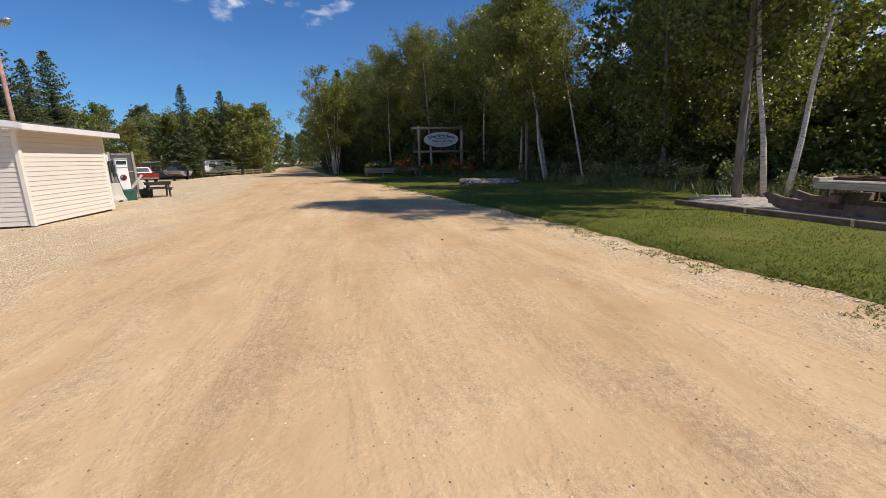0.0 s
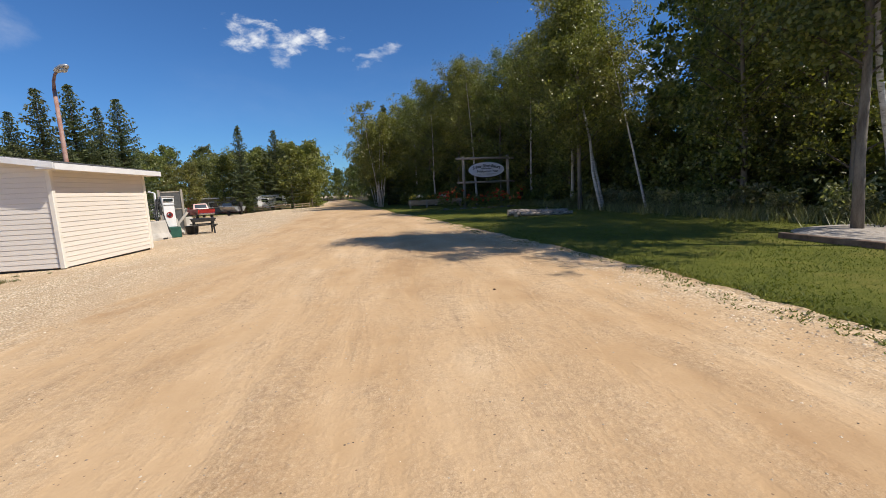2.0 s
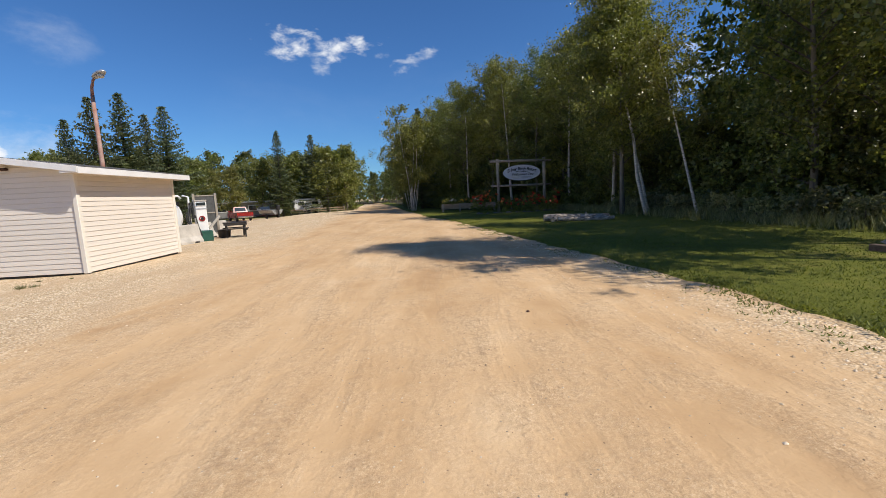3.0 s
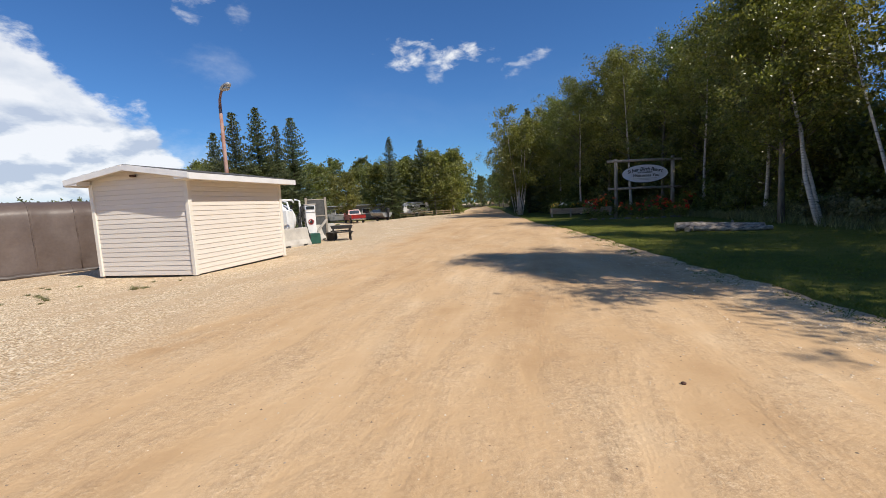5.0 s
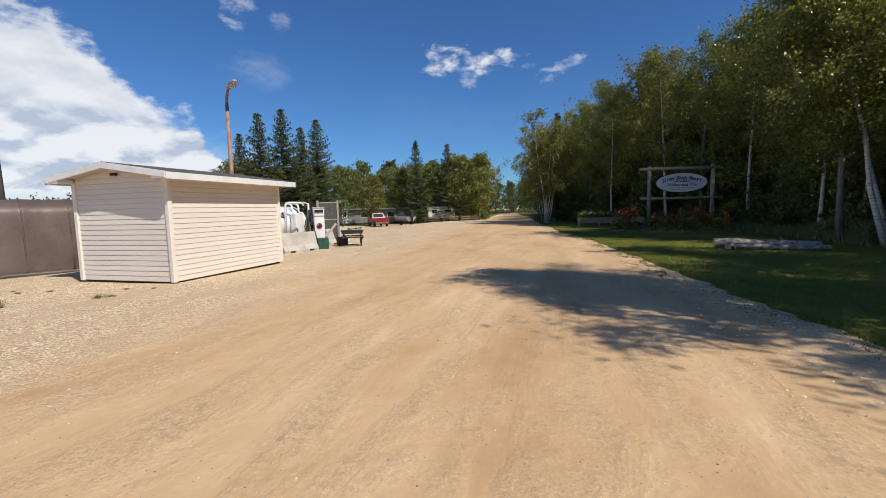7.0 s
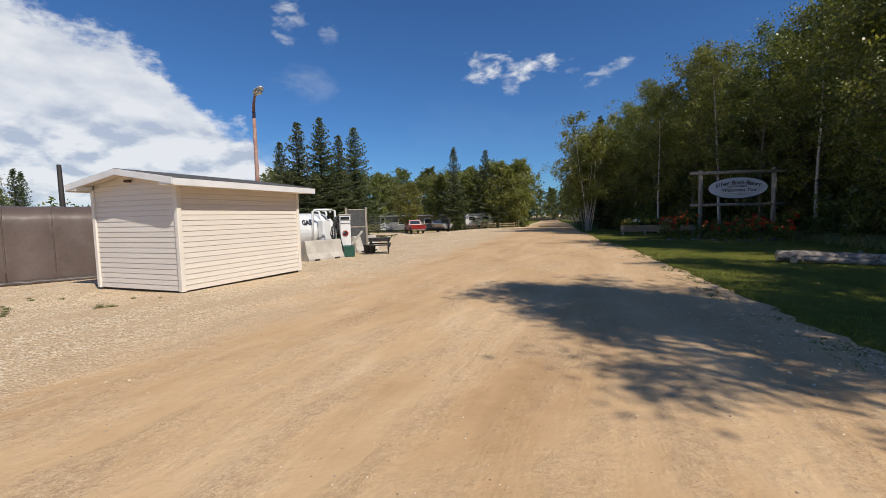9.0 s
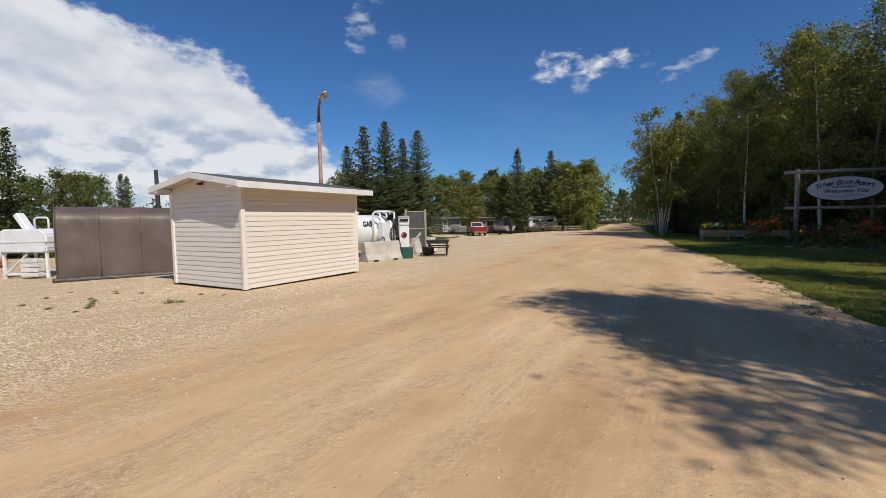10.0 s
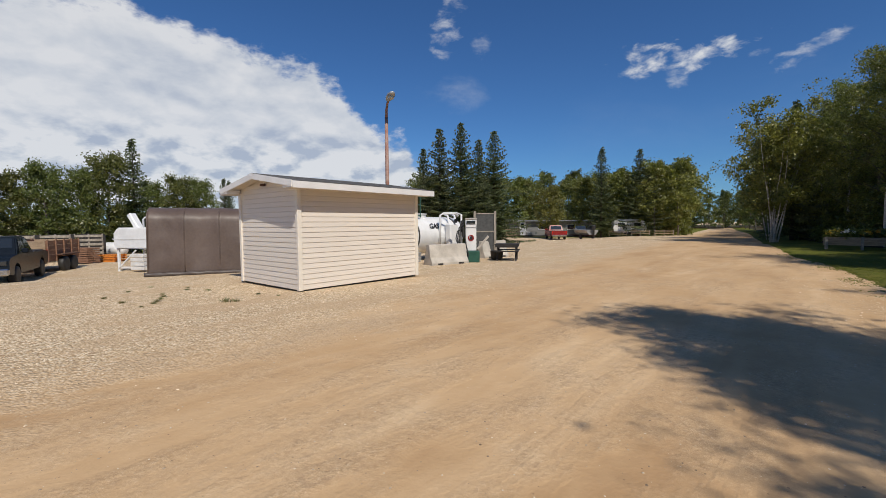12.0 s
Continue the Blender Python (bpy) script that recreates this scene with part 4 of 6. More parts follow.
for k in range(n_course + 3):
    z = 0.015 + k * COURSE
    # ends: cut back under the slope of the roof
    half = SW / 2 - 0.05
    if z + COURSE > SH + 0.12:
        half = max(0.0, min(half, SW / 2 - (z + COURSE - SH - 0.12) / 0.155))
    if half > 0.15:
        for yy, turn in ((-0.001, 0), (SL_ + 0.001, 180)):
            if half > SW / 2 - 0.06 and end_course:
                share("siding_course", end_course, shed, pose(-SW / 2, yy, z, 0, 0, turn))
            else:
                o = part("siding_course", siding_piece(2 * half), M["siding"], shed)
                o.matrix_basis = pose(-SW / 2, yy, z, 0, 0, turn)
                end_course = end_course or o
    if z + COURSE * 0.6 < SH + 0.02:
        for xx, turn in ((0.001, 90), (-SW - 0.001, -90)):
            if long_course:
                share("siding_course", long_course, shed, pose(xx, SL_ / 2, z, 0, 0, turn))
            else:
                long_course = part("siding_course", siding_piece(SL_ - 0.1), M["siding"], shed)
                long_course.matrix_basis = pose(xx, SL_ / 2, z, 0, 0, turn)
post0 = None
for x, y in ((0, 0), (-SW, 0), (0, SL_), (-SW, SL_)):
    m = pose(x, y, 0)
    if post0:
        share("corner_trim", post0, shed, m)
    else:
        post0 = part("corner_trim", bbox((0, 0, SH / 2 - 0.01), (0.11, 0.11, SH - 0.02), 0.01), M["trim"], shed)
        post0.matrix_basis = m
part("sill_beam", boxes(((-SW / 2, SL_ / 2, -0.01), (SW - 0.06, SL_ - 0.06, 0.06))), M["darkwood"], shed)
for side in (-1, 1):
    rise = 0.155 * (SW / 2 + OX)
    ang = math.atan(0.155)
    ln = math.hypot(SW / 2 + OX, rise)
    mid = Vector((-SW / 2 + side * (SW / 2 + OX) / 2, SL_ / 2, SH + 0.06 - 0.155 * OX + rise / 2 + 0.075))
    rot = Matrix.Rotation(side * ang, 4, "Y")
    part("roof_deck", box(bmesh.new(), mid, (ln, SL_ + 2 * OY, 0.03), 0, 0, rot), M["soffit"], shed)
    for j in range(10):
        f = (j + 0.5) / 10 - 0.5
        c = mid + rot.to_3x3() @ Vector((f * ln, 0, 0.022 + 0.004 * (j % 2)))
        part("shingle_row", box(bmesh.new(), c, (ln / 10 + 0.03, SL_ + 2 * OY + 0.03, 0.012), 0, 0, rot), M["shingle"], shed)
    xe = -SW / 2 + side * (SW / 2 + OX)
    ze = SH + 0.06 - 0.155 * OX + 0.055
    part("fascia", bbox((xe + side * 0.014, SL_ / 2, ze - 0.045), (0.026, SL_ + 2 * OY + 0.02, 0.15), 0.004), M["fascia"], shed)
    part("soffit", boxes(((xe - side * OX / 2, SL_ / 2, ze - 0.105), (OX - 0.02, SL_ + 2 * OY - 0.04, 0.015))), M["soffit"], shed)
    for yy, sgn in ((-OY, -1), (SL_ + OY, 1)):
        part("eave_return", bbox((xe - side * OX / 2, yy - sgn * (OY / 2 - 0.012), ze - 0.046), (OX - 0.01, OY, 0.112), 0.003), M["fascia"], shed)
        c = mid + Vector((0, yy - SL_ / 2 + sgn * 0.014, -0.045))
        part("rake_board", box(bmesh.new(), c, (ln, 0.026, 0.14), 0, 0.004, rot), M["fascia"], shed)
        c = mid + Vector((0, yy - SL_ / 2 - sgn * (OY / 2 - 0.01), -0.055))
        part("rake_soffit", box(bmesh.new(), c, (ln - 0.04, OY - 0.02, 0.012), 0, 0, rot), M["soffit"], shed)
part("fixture", bbox((-SW / 2 - 0.02, -0.09, SH + 0.12), (0.16, 0.1, 0.06), 0.02), M["iron"], shed, "small dark light fixture under the gable peak")

# ---- street lamp behind the shed ----
LX, LY = -3.55, 5.95
lamp = thing("street_lamp", pose(LX, LY, H(LX, LY), 0, 0, -32), "rusty steel lamp post with a curved arm and cobra head", "street lamp")
part("pole", tube(bmesh.new(), [(0, 0, -0.1), (0, 0, 3), (0, 0, 5.7)], [0.085, 0.075, 0.06], 12), M["rust"], lamp, smooth=True)
part("arm", tube(bmesh.new(), [(0, 0, 5.65), (0.04, -0.0, 5.95), (0.16, 0.02, 6.18), (0.36, 0.04, 6.30)], [0.055, 0.05, 0.045, 0.04], 10), M["rust"], lamp, "rusty curved arm", True)
bm = lathe([(0.02, -0.32), (0.10, -0.28), (0.15, -0.1), (0.15, 0.12), (0.10, 0.28), (0.03, 0.33)], 16, "X")
bmesh.ops.scale(bm, verts=bm.verts, vec=(1, 1, 0.6))
head = part("lamp_head", bm, M["galv"], lamp, "grey cobra lamp head", True)
head.matrix_basis = pose(0.55, 0.06, 6.33, 0, -12, 6)
bm = lathe([(0.02, -0.10), (0.09, -0.07), (0.12, 0.0)], 16)
lens = part("lens", bm, M["lamp_lens"], head, smooth=True)
lens.matrix_basis = pose(0.08, 0, -0.07)

# ---- tarpaulin shelter ----
TX, TY0, TY1, TH = -6.95, -1.15, 3.95, 2.22


def tarp_shell(x0, y0, y1, hgt, depth, bays, name, label):
    t = thing(name, pose(0, 0, 0), label, "shelter")
    ny, ns = bays * 14, 26
    prof = []
    for k in range(ns):
        f = k / (ns - 1)
        if f < 0.5:
            z = hgt * 0.80 * (f / 0.5)
            x = x0 - 0.10 * (f / 0.5) ** 2
        else:
            a = (f - 0.5) / 0.5 * math.pi / 2
            x, z = x0 - 0.10 - 0.75 * (1 - math.cos(a)), hgt * 0.80 + hgt * 0.20 * math.sin(a)
        prof.append((x, z))
    prof.append((x0 - depth, hgt + 0.06))
    verts, faces = [], []
    for i in range(ny + 1):
        y = y0 + (y1 - y0) * i / ny
        sag = math.sin(math.pi * ((i % 14) / 14)) if i < ny else 0
        for x, z in prof:
            u = z / hgt
            w = 0.030 * noise.noise((y * 1.3, z * 1.6, x0)) + 0.012 * noise.noise((y * 5, z * 3, 2))
            verts.append((x + w - 0.05 * sag * (0.4 + u) + 0.03 * (1 - u) ** 4, y, z - 0.05 * sag * max(0, u - 0.7) + H(x, y)))
    n = len(prof)
    for i in range(ny):
        for k in range(n - 1):
            faces.append((i * n + k, (i + 1) * n + k, (i + 1) * n + k + 1, i * n + k + 1))
    ob = new("cover", raw("cover", verts, faces, M["tarp"], True))
    ob.parent = t
    sol = ob.modifiers.new("thick", "SOLIDIFY")
    sol.thickness = 0.008
    for e in (y0, y1):
        bm = prism([(p[0] - 0.04, max(p[1], 0) - 0.03) for p in prof] + [(x0 - depth, -0.05)], 0.02, "XZ")
        bmesh.ops.translate(bm, verts=bm.verts, vec=(0, e + (0.02 if e == y0 else -0.02), H(x0, e)))
        part("end_sheet", bm, M["tarp"], t)
    for b in range(bays + 1):
        y = y0 + (y1 - y0) * b / bays
        pts = [(x + 0.012, y, z + H(x, y)) for x, z in prof[::3]]
        part("seam", tube(bmesh.new(), pts, 0.018, 6), M["tarp"], t, smooth=True)
    bm = bmesh.new()
    pts = [(x0 + 0.09 + 0.06 * noise.noise((y * 2.3, 0, 0)), y, H(x0, y) + 0.05 + 0.03 * noise.noise((y * 5, 1, 0))) for y in np.linspace(y0 - 0.1, y1, 60)]
    tube(bm, pts, [0.07 + 0.03 * noise.noise((k * 0.9, 3, 0)) for k in range(60)], 7)
    part("skirt", bm, M["seam"], t, "crumpled dark skirt lying on the gravel", True)
    return t


shelter = tarp_shell(TX, TY0, TY1, TH, 3.0, 5, "tarp_shelter", "long shelter covered in taut brown tarpaulin")
behind = tarp_shell(TX - 2.4, TY0 + 1.2, TY1, TH + 0.20, 2.6, 3, "tarp_shelter", "second brown tarpaulin shelter standing behind the first")

for sh in (shelter, behind):
    sh.matrix_world = pose(TX, TY0, 0, 0, 0, -27) @ pose(-TX, -TY0, 0)

# utility post behind the shelter
pp = thing("utility_post", pose(-30.0, 13.2, H(-30, 13)), "bare dark wooden post behind the shelter", "post")
part("shaft", tube(bmesh.new(), [(0, 0, -0.2), (0.05, 0, 3.5), (0, 0, 6.9)], [0.22, 0.19, 0.15], 10), M["darkwood"], pp, smooth=True)


# ---- fuel station ----
def at(x, y, rz=0.0, dz=0.0):
    return pose(x, y, H(x, y) + dz, 0, 0, rz)


def barrier(x, y, rz, length, label):
    t = thing("concrete_barrier", at(x, y, rz, -0.01), label, "barrier", "concrete barriers")
    half = [(0.31, 0.0), (0.31, 0.10), (0.20, 0.30), (0.11, 0.76), (0.09, 0.81)]
    bm = prism(half + [(-u, v) for u, v in half[::-1]], length, "XZ")
    bmesh.ops.bevel(bm, geom=[e for e in bm.edges], offset=0.012, segments=1, affect="EDGES")
    part("body", bm, M["concrete"], t)
    # no slots are cut: dark blocks stand in for their shade
    for s in (-1, 1):
        part("foot_slot", boxes(((0.30, s * length * 0.28, 0.05), (0.03, 0.25, 0.07))), M["darkwood"], t, "dark block standing in for the shade of a lifting slot")
    return t


barrier(-2.1, 7.75, -14, 1.8, "pale concrete road barrier in front of the fuel tank")
barrier(-2.75, 12.0, -8, 1.7, "pale concrete road barrier beside the dark screen")

tank = thing("fuel_tank", at(-4.35, 9.05), "large white horizontal fuel tank marked GAS", "tank")
R = 0.82
body = part("shell", lathe([(0.05, -1.95), (0.40, -1.92), (0.66, -1.82), (R - 0.03, -1.66), (R, -1.5), (R, 1.5), (R - 0.03, 1.66), (0.66, 1.82), (0.40, 1.92), (0.05, 1.95)], 40, "Y"), M["whitem"], tank, "", True)
body.matrix_basis = pose(0, 0, 1.12)
for yy in (-1.35, 1.2):
    s = part("strap", lathe([(R + 0.004, -0.04), (R + 0.012, -0.04), (R + 0.012, 0.04), (R + 0.004, 0.04)], 40, "Y"), M["darkwood"], tank, "dark steel band round the tank")
    s.matrix_basis = pose(0, yy, 1.12)
for yy in (-1.1, 1.1):
    part("saddle", bbox((0, yy, 0.2), (1.2, 0.2, 0.42), 0.02), M["galv"], tank)
part("manway", lathe([(0.30, 1.86), (0.30, 2.02), (0.34, 2.02), (0.34, 2.06), (0.02, 2.08)], 20), M["whitem"], tank, smooth=False).matrix_basis = pose(0, -0.5, 0.02)
lettering("GAS", 0.33, M["ink"], tank, pose(R * 0.90, -0.35, 1.52, 66, 0, 90), "lettering", 0.012)
for yy in (0.75, 1.25):
    part("vent_pipe", tube(bmesh.new(), [(0.70, yy, 0.25), (0.80, yy, 1.2), (0.60, yy, 2.0), (0.30, yy, 2.1)], 0.045, 10), M["whitem"], tank, smooth=True)
part("transfer_pipe", tube(bmesh.new(), [(0.85, -0.1, 0.4), (0.9, -0.1, 2.0), (1.0, 0.0, 2.08), (1.35, 0.45, 2.08), (1.42, 0.5, 1.95)], 0.05, 10), M["whitem"], tank, smooth=True)
part("filter_box", bbox((1.0, 0.55, 1.05), (0.34, 0.55, 1.15), 0.05), M["whitem"], tank, "white filter housing")
part("gauge", lathe([(0.09, 0), (0.09, 0.06), (0.07, 0.07)], 16, "X"), M["black"], tank).matrix_basis = pose(1.18, 0.6, 1.75)
# platform with a green rail
for x, y in ((-0.55, -1.75), (0.45, -1.75), (-0.55, -0.9), (0.45, -0.9)):
    part("platform_leg", tube(bmesh.new(), [(x, y, 1.9), (x, y, 3.0)], 0.025, 6), M["green_steel"], tank)
for z in (2.45, 2.98):
    part("rail", tube(bmesh.new(), [(-0.55, -0.9, z), (-0.55, -1.75, z), (0.45, -1.75, z), (0.45, -0.9, z)], 0.022, 6), M["green_steel"], tank)
part("platform", bbox((-0.05, -1.32, 1.98), (1.05, 0.9, 0.05), 0.01), M["green_steel"], tank, "green steel service platform")

pump = thing("fuel_pump", at(-1.95, 8.98, 38), "white fuel pump with black hoses on a green base", "fuel pump")
part("base", bbox((0, 0, 0.24), (0.95, 0.62, 0.48), 0.03), M["green"], pump, "dark green plastic base")
cab = part("cabinet", bbox((0.12, 0.02, 1.02), (0.45, 0.40, 1.10), 0.03), M["whitem"], pump)
part("head", bbox((0.12, 0.02, 1.66), (0.47, 0.42, 0.24), 0.03), M["whitem"], pump)
part("cap", bbox((0.12, 0.02, 1.81), (0.50, 0.46, 0.06), 0.015), M["concrete"], pump, "grey top cover")
part("display", bbox((0.12, -0.215, 1.67), (0.36, 0.02, 0.12), 0.005), M["glass"], pump)
part("belt", bbox((0.12, -0.195, 1.46), (0.50, 0.02, 0.03), 0.004), M["galv"], pump)
part("badge", lathe([(0.125, 0.0), (0.125, 0.008), (0.11, 0.01)], 24, "Y"), M["red"], pump, "round red and black badge").matrix_basis = pose(0.12, -0.205, 1.02)
part("badge_mark", prism([(-0.075, -0.03), (0.0, -0.075), (0.075, -0.01), (0.02, 0.08), (-0.05, 0.05)], 0.01), M["ink"], pump).matrix_basis = pose(0.12, -0.218, 1.02)
part("badge_ring", lathe([(0.06, 0), (0.06, 0.012), (0.03, 0.014)], 18, "Y"), M["whitem"], pump).matrix_basis = pose(0.10, -0.222, 1.03)
for k, (dx, top, sag) in enumerate(((0.0, 1.75, 0.25), (0.07, 1.6, 0.14), (0.14, 1.45, 0.35))):
    part("hose", tube(bmesh.new(), [(-0.16, -0.1, top), (-0.30 - dx, -0.2, top - 0.15), (-0.36 - dx, -0.3, 1.0), (-0.30, -0.36, sag + 0.1), (-0.1, -0.42, sag), (0.02, -0.36, 0.3), (-0.08, -0.3, 0.7), (-0.14, -0.24, 1.2)], 0.026, 8), M["black"], pump, smooth=True)
part("nozzle", bbox((-0.20, -0.16, 1.25), (0.10, 0.12, 0.42), 0.03), M["black"], pump)
part("valve_block", bbox((-0.22, 0.02, 1.5), (0.16, 0.22, 0.5), 0.04), M["black"], pump)
part("standpipe", tube(bmesh.new(), [(-0.28, 0.15, 0.4), (-0.28, 0.15, 2.0), (-0.5, 0.15, 2.06)], 0.045, 10), M["whitem"], pump, smooth=True)
part("chute", box(bmesh.new(), (0.62, -0.05, 0.82), (0.09, 0.14, 0.72), 0, 0.01, Matrix.Rotation(radians(40), 4, "Y")), M["concrete"], pump, "pale slanted board beside the pump")

screen = thing("screen_panel", at(-2.85, 11.5, 33), "tall dark screen between two weathered posts", "screen")
for x in (-0.48, 0.48):
    part("post", bbox((x, 0, 1.08), (0.11, 0.11, 2.26), 0.01), M["post"], screen)
part("screen", bbox((0, 0, 1.15), (0.85, 0.02, 1.85), 0.004), M["mesh"], screen)
for z in (0.22, 1.25, 2.1):
    part("rail", bbox((0, 0.0, z), (0.85, 0.05, 0.06), 0.008), M["post"], screen)

table = thing("picnic_table", at(-1.2, 10.85, 28, -0.03), "black-stained wooden picnic table on the gravel", "table")
for k in range(6):
    part("top_board", bbox((0, -0.36 + k * 0.145, 0.735), (1.05, 0.136, 0.045), 0.006), M["darkwood"], table)
for s in (-1, 1):
    part("apron", boxes(((0, s * 0.42, 0.66), (0.98, 0.04, 0.10))), M["darkwood"], table)
for x in (-0.4, 0.4):
    for s in (-1, 1):
        part("leg", box(bmesh.new(), (x, s * 0.40, 0.36), (0.07, 0.09, 0.80), 0, 0.008, Matrix.Rotation(s * radians(20), 4, "X")), M["darkwood"], table)
    part("crossbar", bbox((x + 0.05, 0, 0.40), (0.045, 1.35, 0.09), 0.006), M["darkwood"], table)
for s in (-1, 1):
    part("bench", bbox((0, s * 0.66, 0.46), (1.05, 0.26, 0.045), 0.006), M["darkwood"], table)
bin_ = thing("fire_bin", at(-1.75, 10.85), "squat black metal bin beside the picnic table", "bin")
part("drum", lathe([(0.20, 0.0), (0.26, 0.06), (0.29, 0.36), (0.31, 0.38), (0.30, 0.40), (0.27, 0.39), (0.25, 0.2)], 20), M["black"], bin_, smooth=True)


# ---- welcome sign and flowers ----
SX, SY = 15.68, 23.0
sg = thing("welcome_sign", pose(SX, SY, H(SX, SY)), "white oval welcome sign hung in a weathered timber frame", "sign")
for x in (-1.82, 1.80):
    part("post", tube(bmesh.new(), [(x, 0, -0.2), (x + 0.02, 0, 2.0), (x, 0, 4.12)], [0.13, 0.12, 0.115], 10), M["post"], sg, smooth=True)
part("top_beam", tube(bmesh.new(), [(-2.4, 0.0, 3.96), (0, -0.14, 3.93), (2.35, 0.0, 3.86)], [0.09, 0.095, 0.085], 10), M["post"], sg, smooth=True)
part("lower_beam", tube(bmesh.new(), [(-2.35, 0.0, 2.08), (0, -0.14, 2.05), (2.35, 0.0, 2.03)], [0.08, 0.085, 0.08], 10), M["post"], sg, smooth=True)
bm = lathe([(0.02, -0.03), (0.985, -0.03), (1.0, -0.02), (1.0, 0.02), (0.985, 0.03), (0.02, 0.03)], 56, "Y")
bmesh.ops.scale(bm, verts=bm.verts, vec=(1.46, 1, 0.60))
board = part("board", bm, M["board"], sg)
board.matrix_basis = pose(0.05, -0.02, 3.02)
bm = bmesh.new()
ring = [(1.47 * math.cos(a), 0, 0.61 * math.sin(a)) for a in np.linspace(0, 2 * math.pi, 57)]
tube(bm, ring, 0.022, 6)
part("rim", bm, M["ink"], board, "dark rim", True)
chars = "Silver Birch Resort"
for k, ch in enumerate(chars):
    if ch != " ":
        u = (k - (len(chars) - 1) / 2) / (len(chars) / 2)
        lettering(ch, 0.34, M["ink"], board, pose(u * 1.12, -0.034, 0.30 - 0.17 * u * u, 90, 0, 0) @ Matrix.Rotation(-0.28 * u, 4, "Z"), "letter", 0.005)
lettering("and Outfitters", 0.16, M["ink"], board, pose(0.0, -0.034, 0.09, 90, 0, 0), "lettering", 0.004)
lettering("Welcomes You", 0.27, M["ink"], board, pose(0.05, -0.034, -0.13, 90, 0, 0), "lettering", 0.005)
part("small_print", boxes(((0.0, -0.034, -0.33), (1.5, 0.006, 0.03))), M["galv"], board, "illegible grey line")
part("small_print", boxes(((-0.1, -0.034, -0.41), (1.1, 0.006, 0.025))), M["galv"], board, "illegible grey line")
# pale slanting streak across the left and middle of the board
streak_shape = prism([(-1.05, -0.30), (-0.55, -0.10), (-0.25, 0.02), (0.1, -0.06), (0.02, -0.30), (-0.3, -0.46), (-0.75, -0.42)], 0.004)
part("painted_scene", streak_shape, M["whitem"], board, "pale slanting streak on the sign").matrix_basis = pose(0, -0.0315, 0)
for x in (-0.7, 0.7):
    part("chain", tube(bmesh.new(), [(x, -0.06, 3.52), (x, -0.08, 3.92)], 0.012, 5), M["iron"], sg)


def flower_plant(name, x, y, z, radius, height, seed, label, petal, category="flowers", extra=None):
    r = random.Random(seed)
    t = thing(name, pose(x, y, H(x, y) + z), label, category, "flowers round the sign")
    cs, sp, fs, fp = [], [], [], []
    for i in range(26):
        a, q = r.uniform(0, 6.28), math.sqrt(r.random()) * radius
        cs.append((math.cos(a) * q, math.sin(a) * q, 0.05 + height * r.uniform(0.1, 0.9)))
        sp.append(0.16)
    for i in range(13):
        a, q = r.uniform(0, 6.28), math.sqrt(r.random()) * radius
        fs.append((math.cos(a) * q, math.sin(a) * q - 0.05, height * r.uniform(0.55, 1.05)))
        fp.append(0.07)
    o = new("foliage", leaf_mesh("foliage", cs, sp, 30, 0.11, M["leaf"], seed))
    o.parent = t
    o = new("blooms", leaf_mesh("blooms", fs, fp, 12, 0.12, petal, seed + 1))
    o.parent = t
    o["kind"] = "stuff"
    if extra:
        o = new("accent_blooms", leaf_mesh("accent_blooms", fs[::3], fp[::3], 7, 0.075, extra, seed + 2))
        o.parent = t
        o["kind"] = "stuff"
    return t


RF = "red flowering plant at the foot of the sign"
for k, (x, y, z, rad, h) in enumerate(((13.0, 22.7, 0.05, 0.75, 1.65), (14.5, 21.9, 0.05, 0.8, 1.0), (15.6, 21.6, 0.05, 0.7, 0.85), (16.3, 22.0, 0.05, 0.8, 1.3), (17.3, 21.7, 0.05, 0.9, 1.05), (12.3, 23.2, 0.05, 0.6, 1.3))):
    flower_plant("flower_plant", x, y, z, rad, h, 40 + k, RF, M["redpetal"], extra=M["yellowpetal"])
basket = flower_plant("hanging_basket", 18.35, 22.5, 1.05, 0.45, 0.55, 60, "hanging basket of red and yellow flowers", M["redpetal"], extra=M["yellowpetal"])
part("hanger", tube(bmesh.new(), [(-0.85, 0.4, 0.9), (-0.4, 0.2, 1.0), (0, 0, 0.92), (0, 0, 0.3)], 0.015, 6), M["iron"], basket)
part("pot", lathe([(0.16, -0.28), (0.26, 0.0), (0.28, 0.04), (0.24, 0.04)], 16), M["iron"], basket, smooth=True)
# edging stones below the flowers
stone0 = None
for k in range(22):
    x = 12.0 + k * 0.30 + 0.1 * math.sin(k * 3.7)
    y = 20.9 + 0.35 * math.sin(k * 0.4) + 0.12 * math.sin(k * 2.3)
    if stone0 is None:
        bm = bmesh.new()
        bmesh.ops.create_icosphere(bm, subdivisions=2, radius=0.17)
        for v in bm.verts:
            v.co *= 1 + 0.18 * noise.noise(v.co * 7)
            v.co.z *= 0.6
        stone0 = obj("edging_stone", bm, M["bark"], smooth=True)
        tagged(stone0, "grey field stone edging the flower bed", "stone", "edging stones")
        stone0.matrix_world = at(x, y, 0, 0.08)
    else:
        o = copy_thing(stone0, at(x, y, k * 67, 0.07))
        o.scale = (0.45 + 0.5 * ((k * 37) % 10) / 10,) * 3

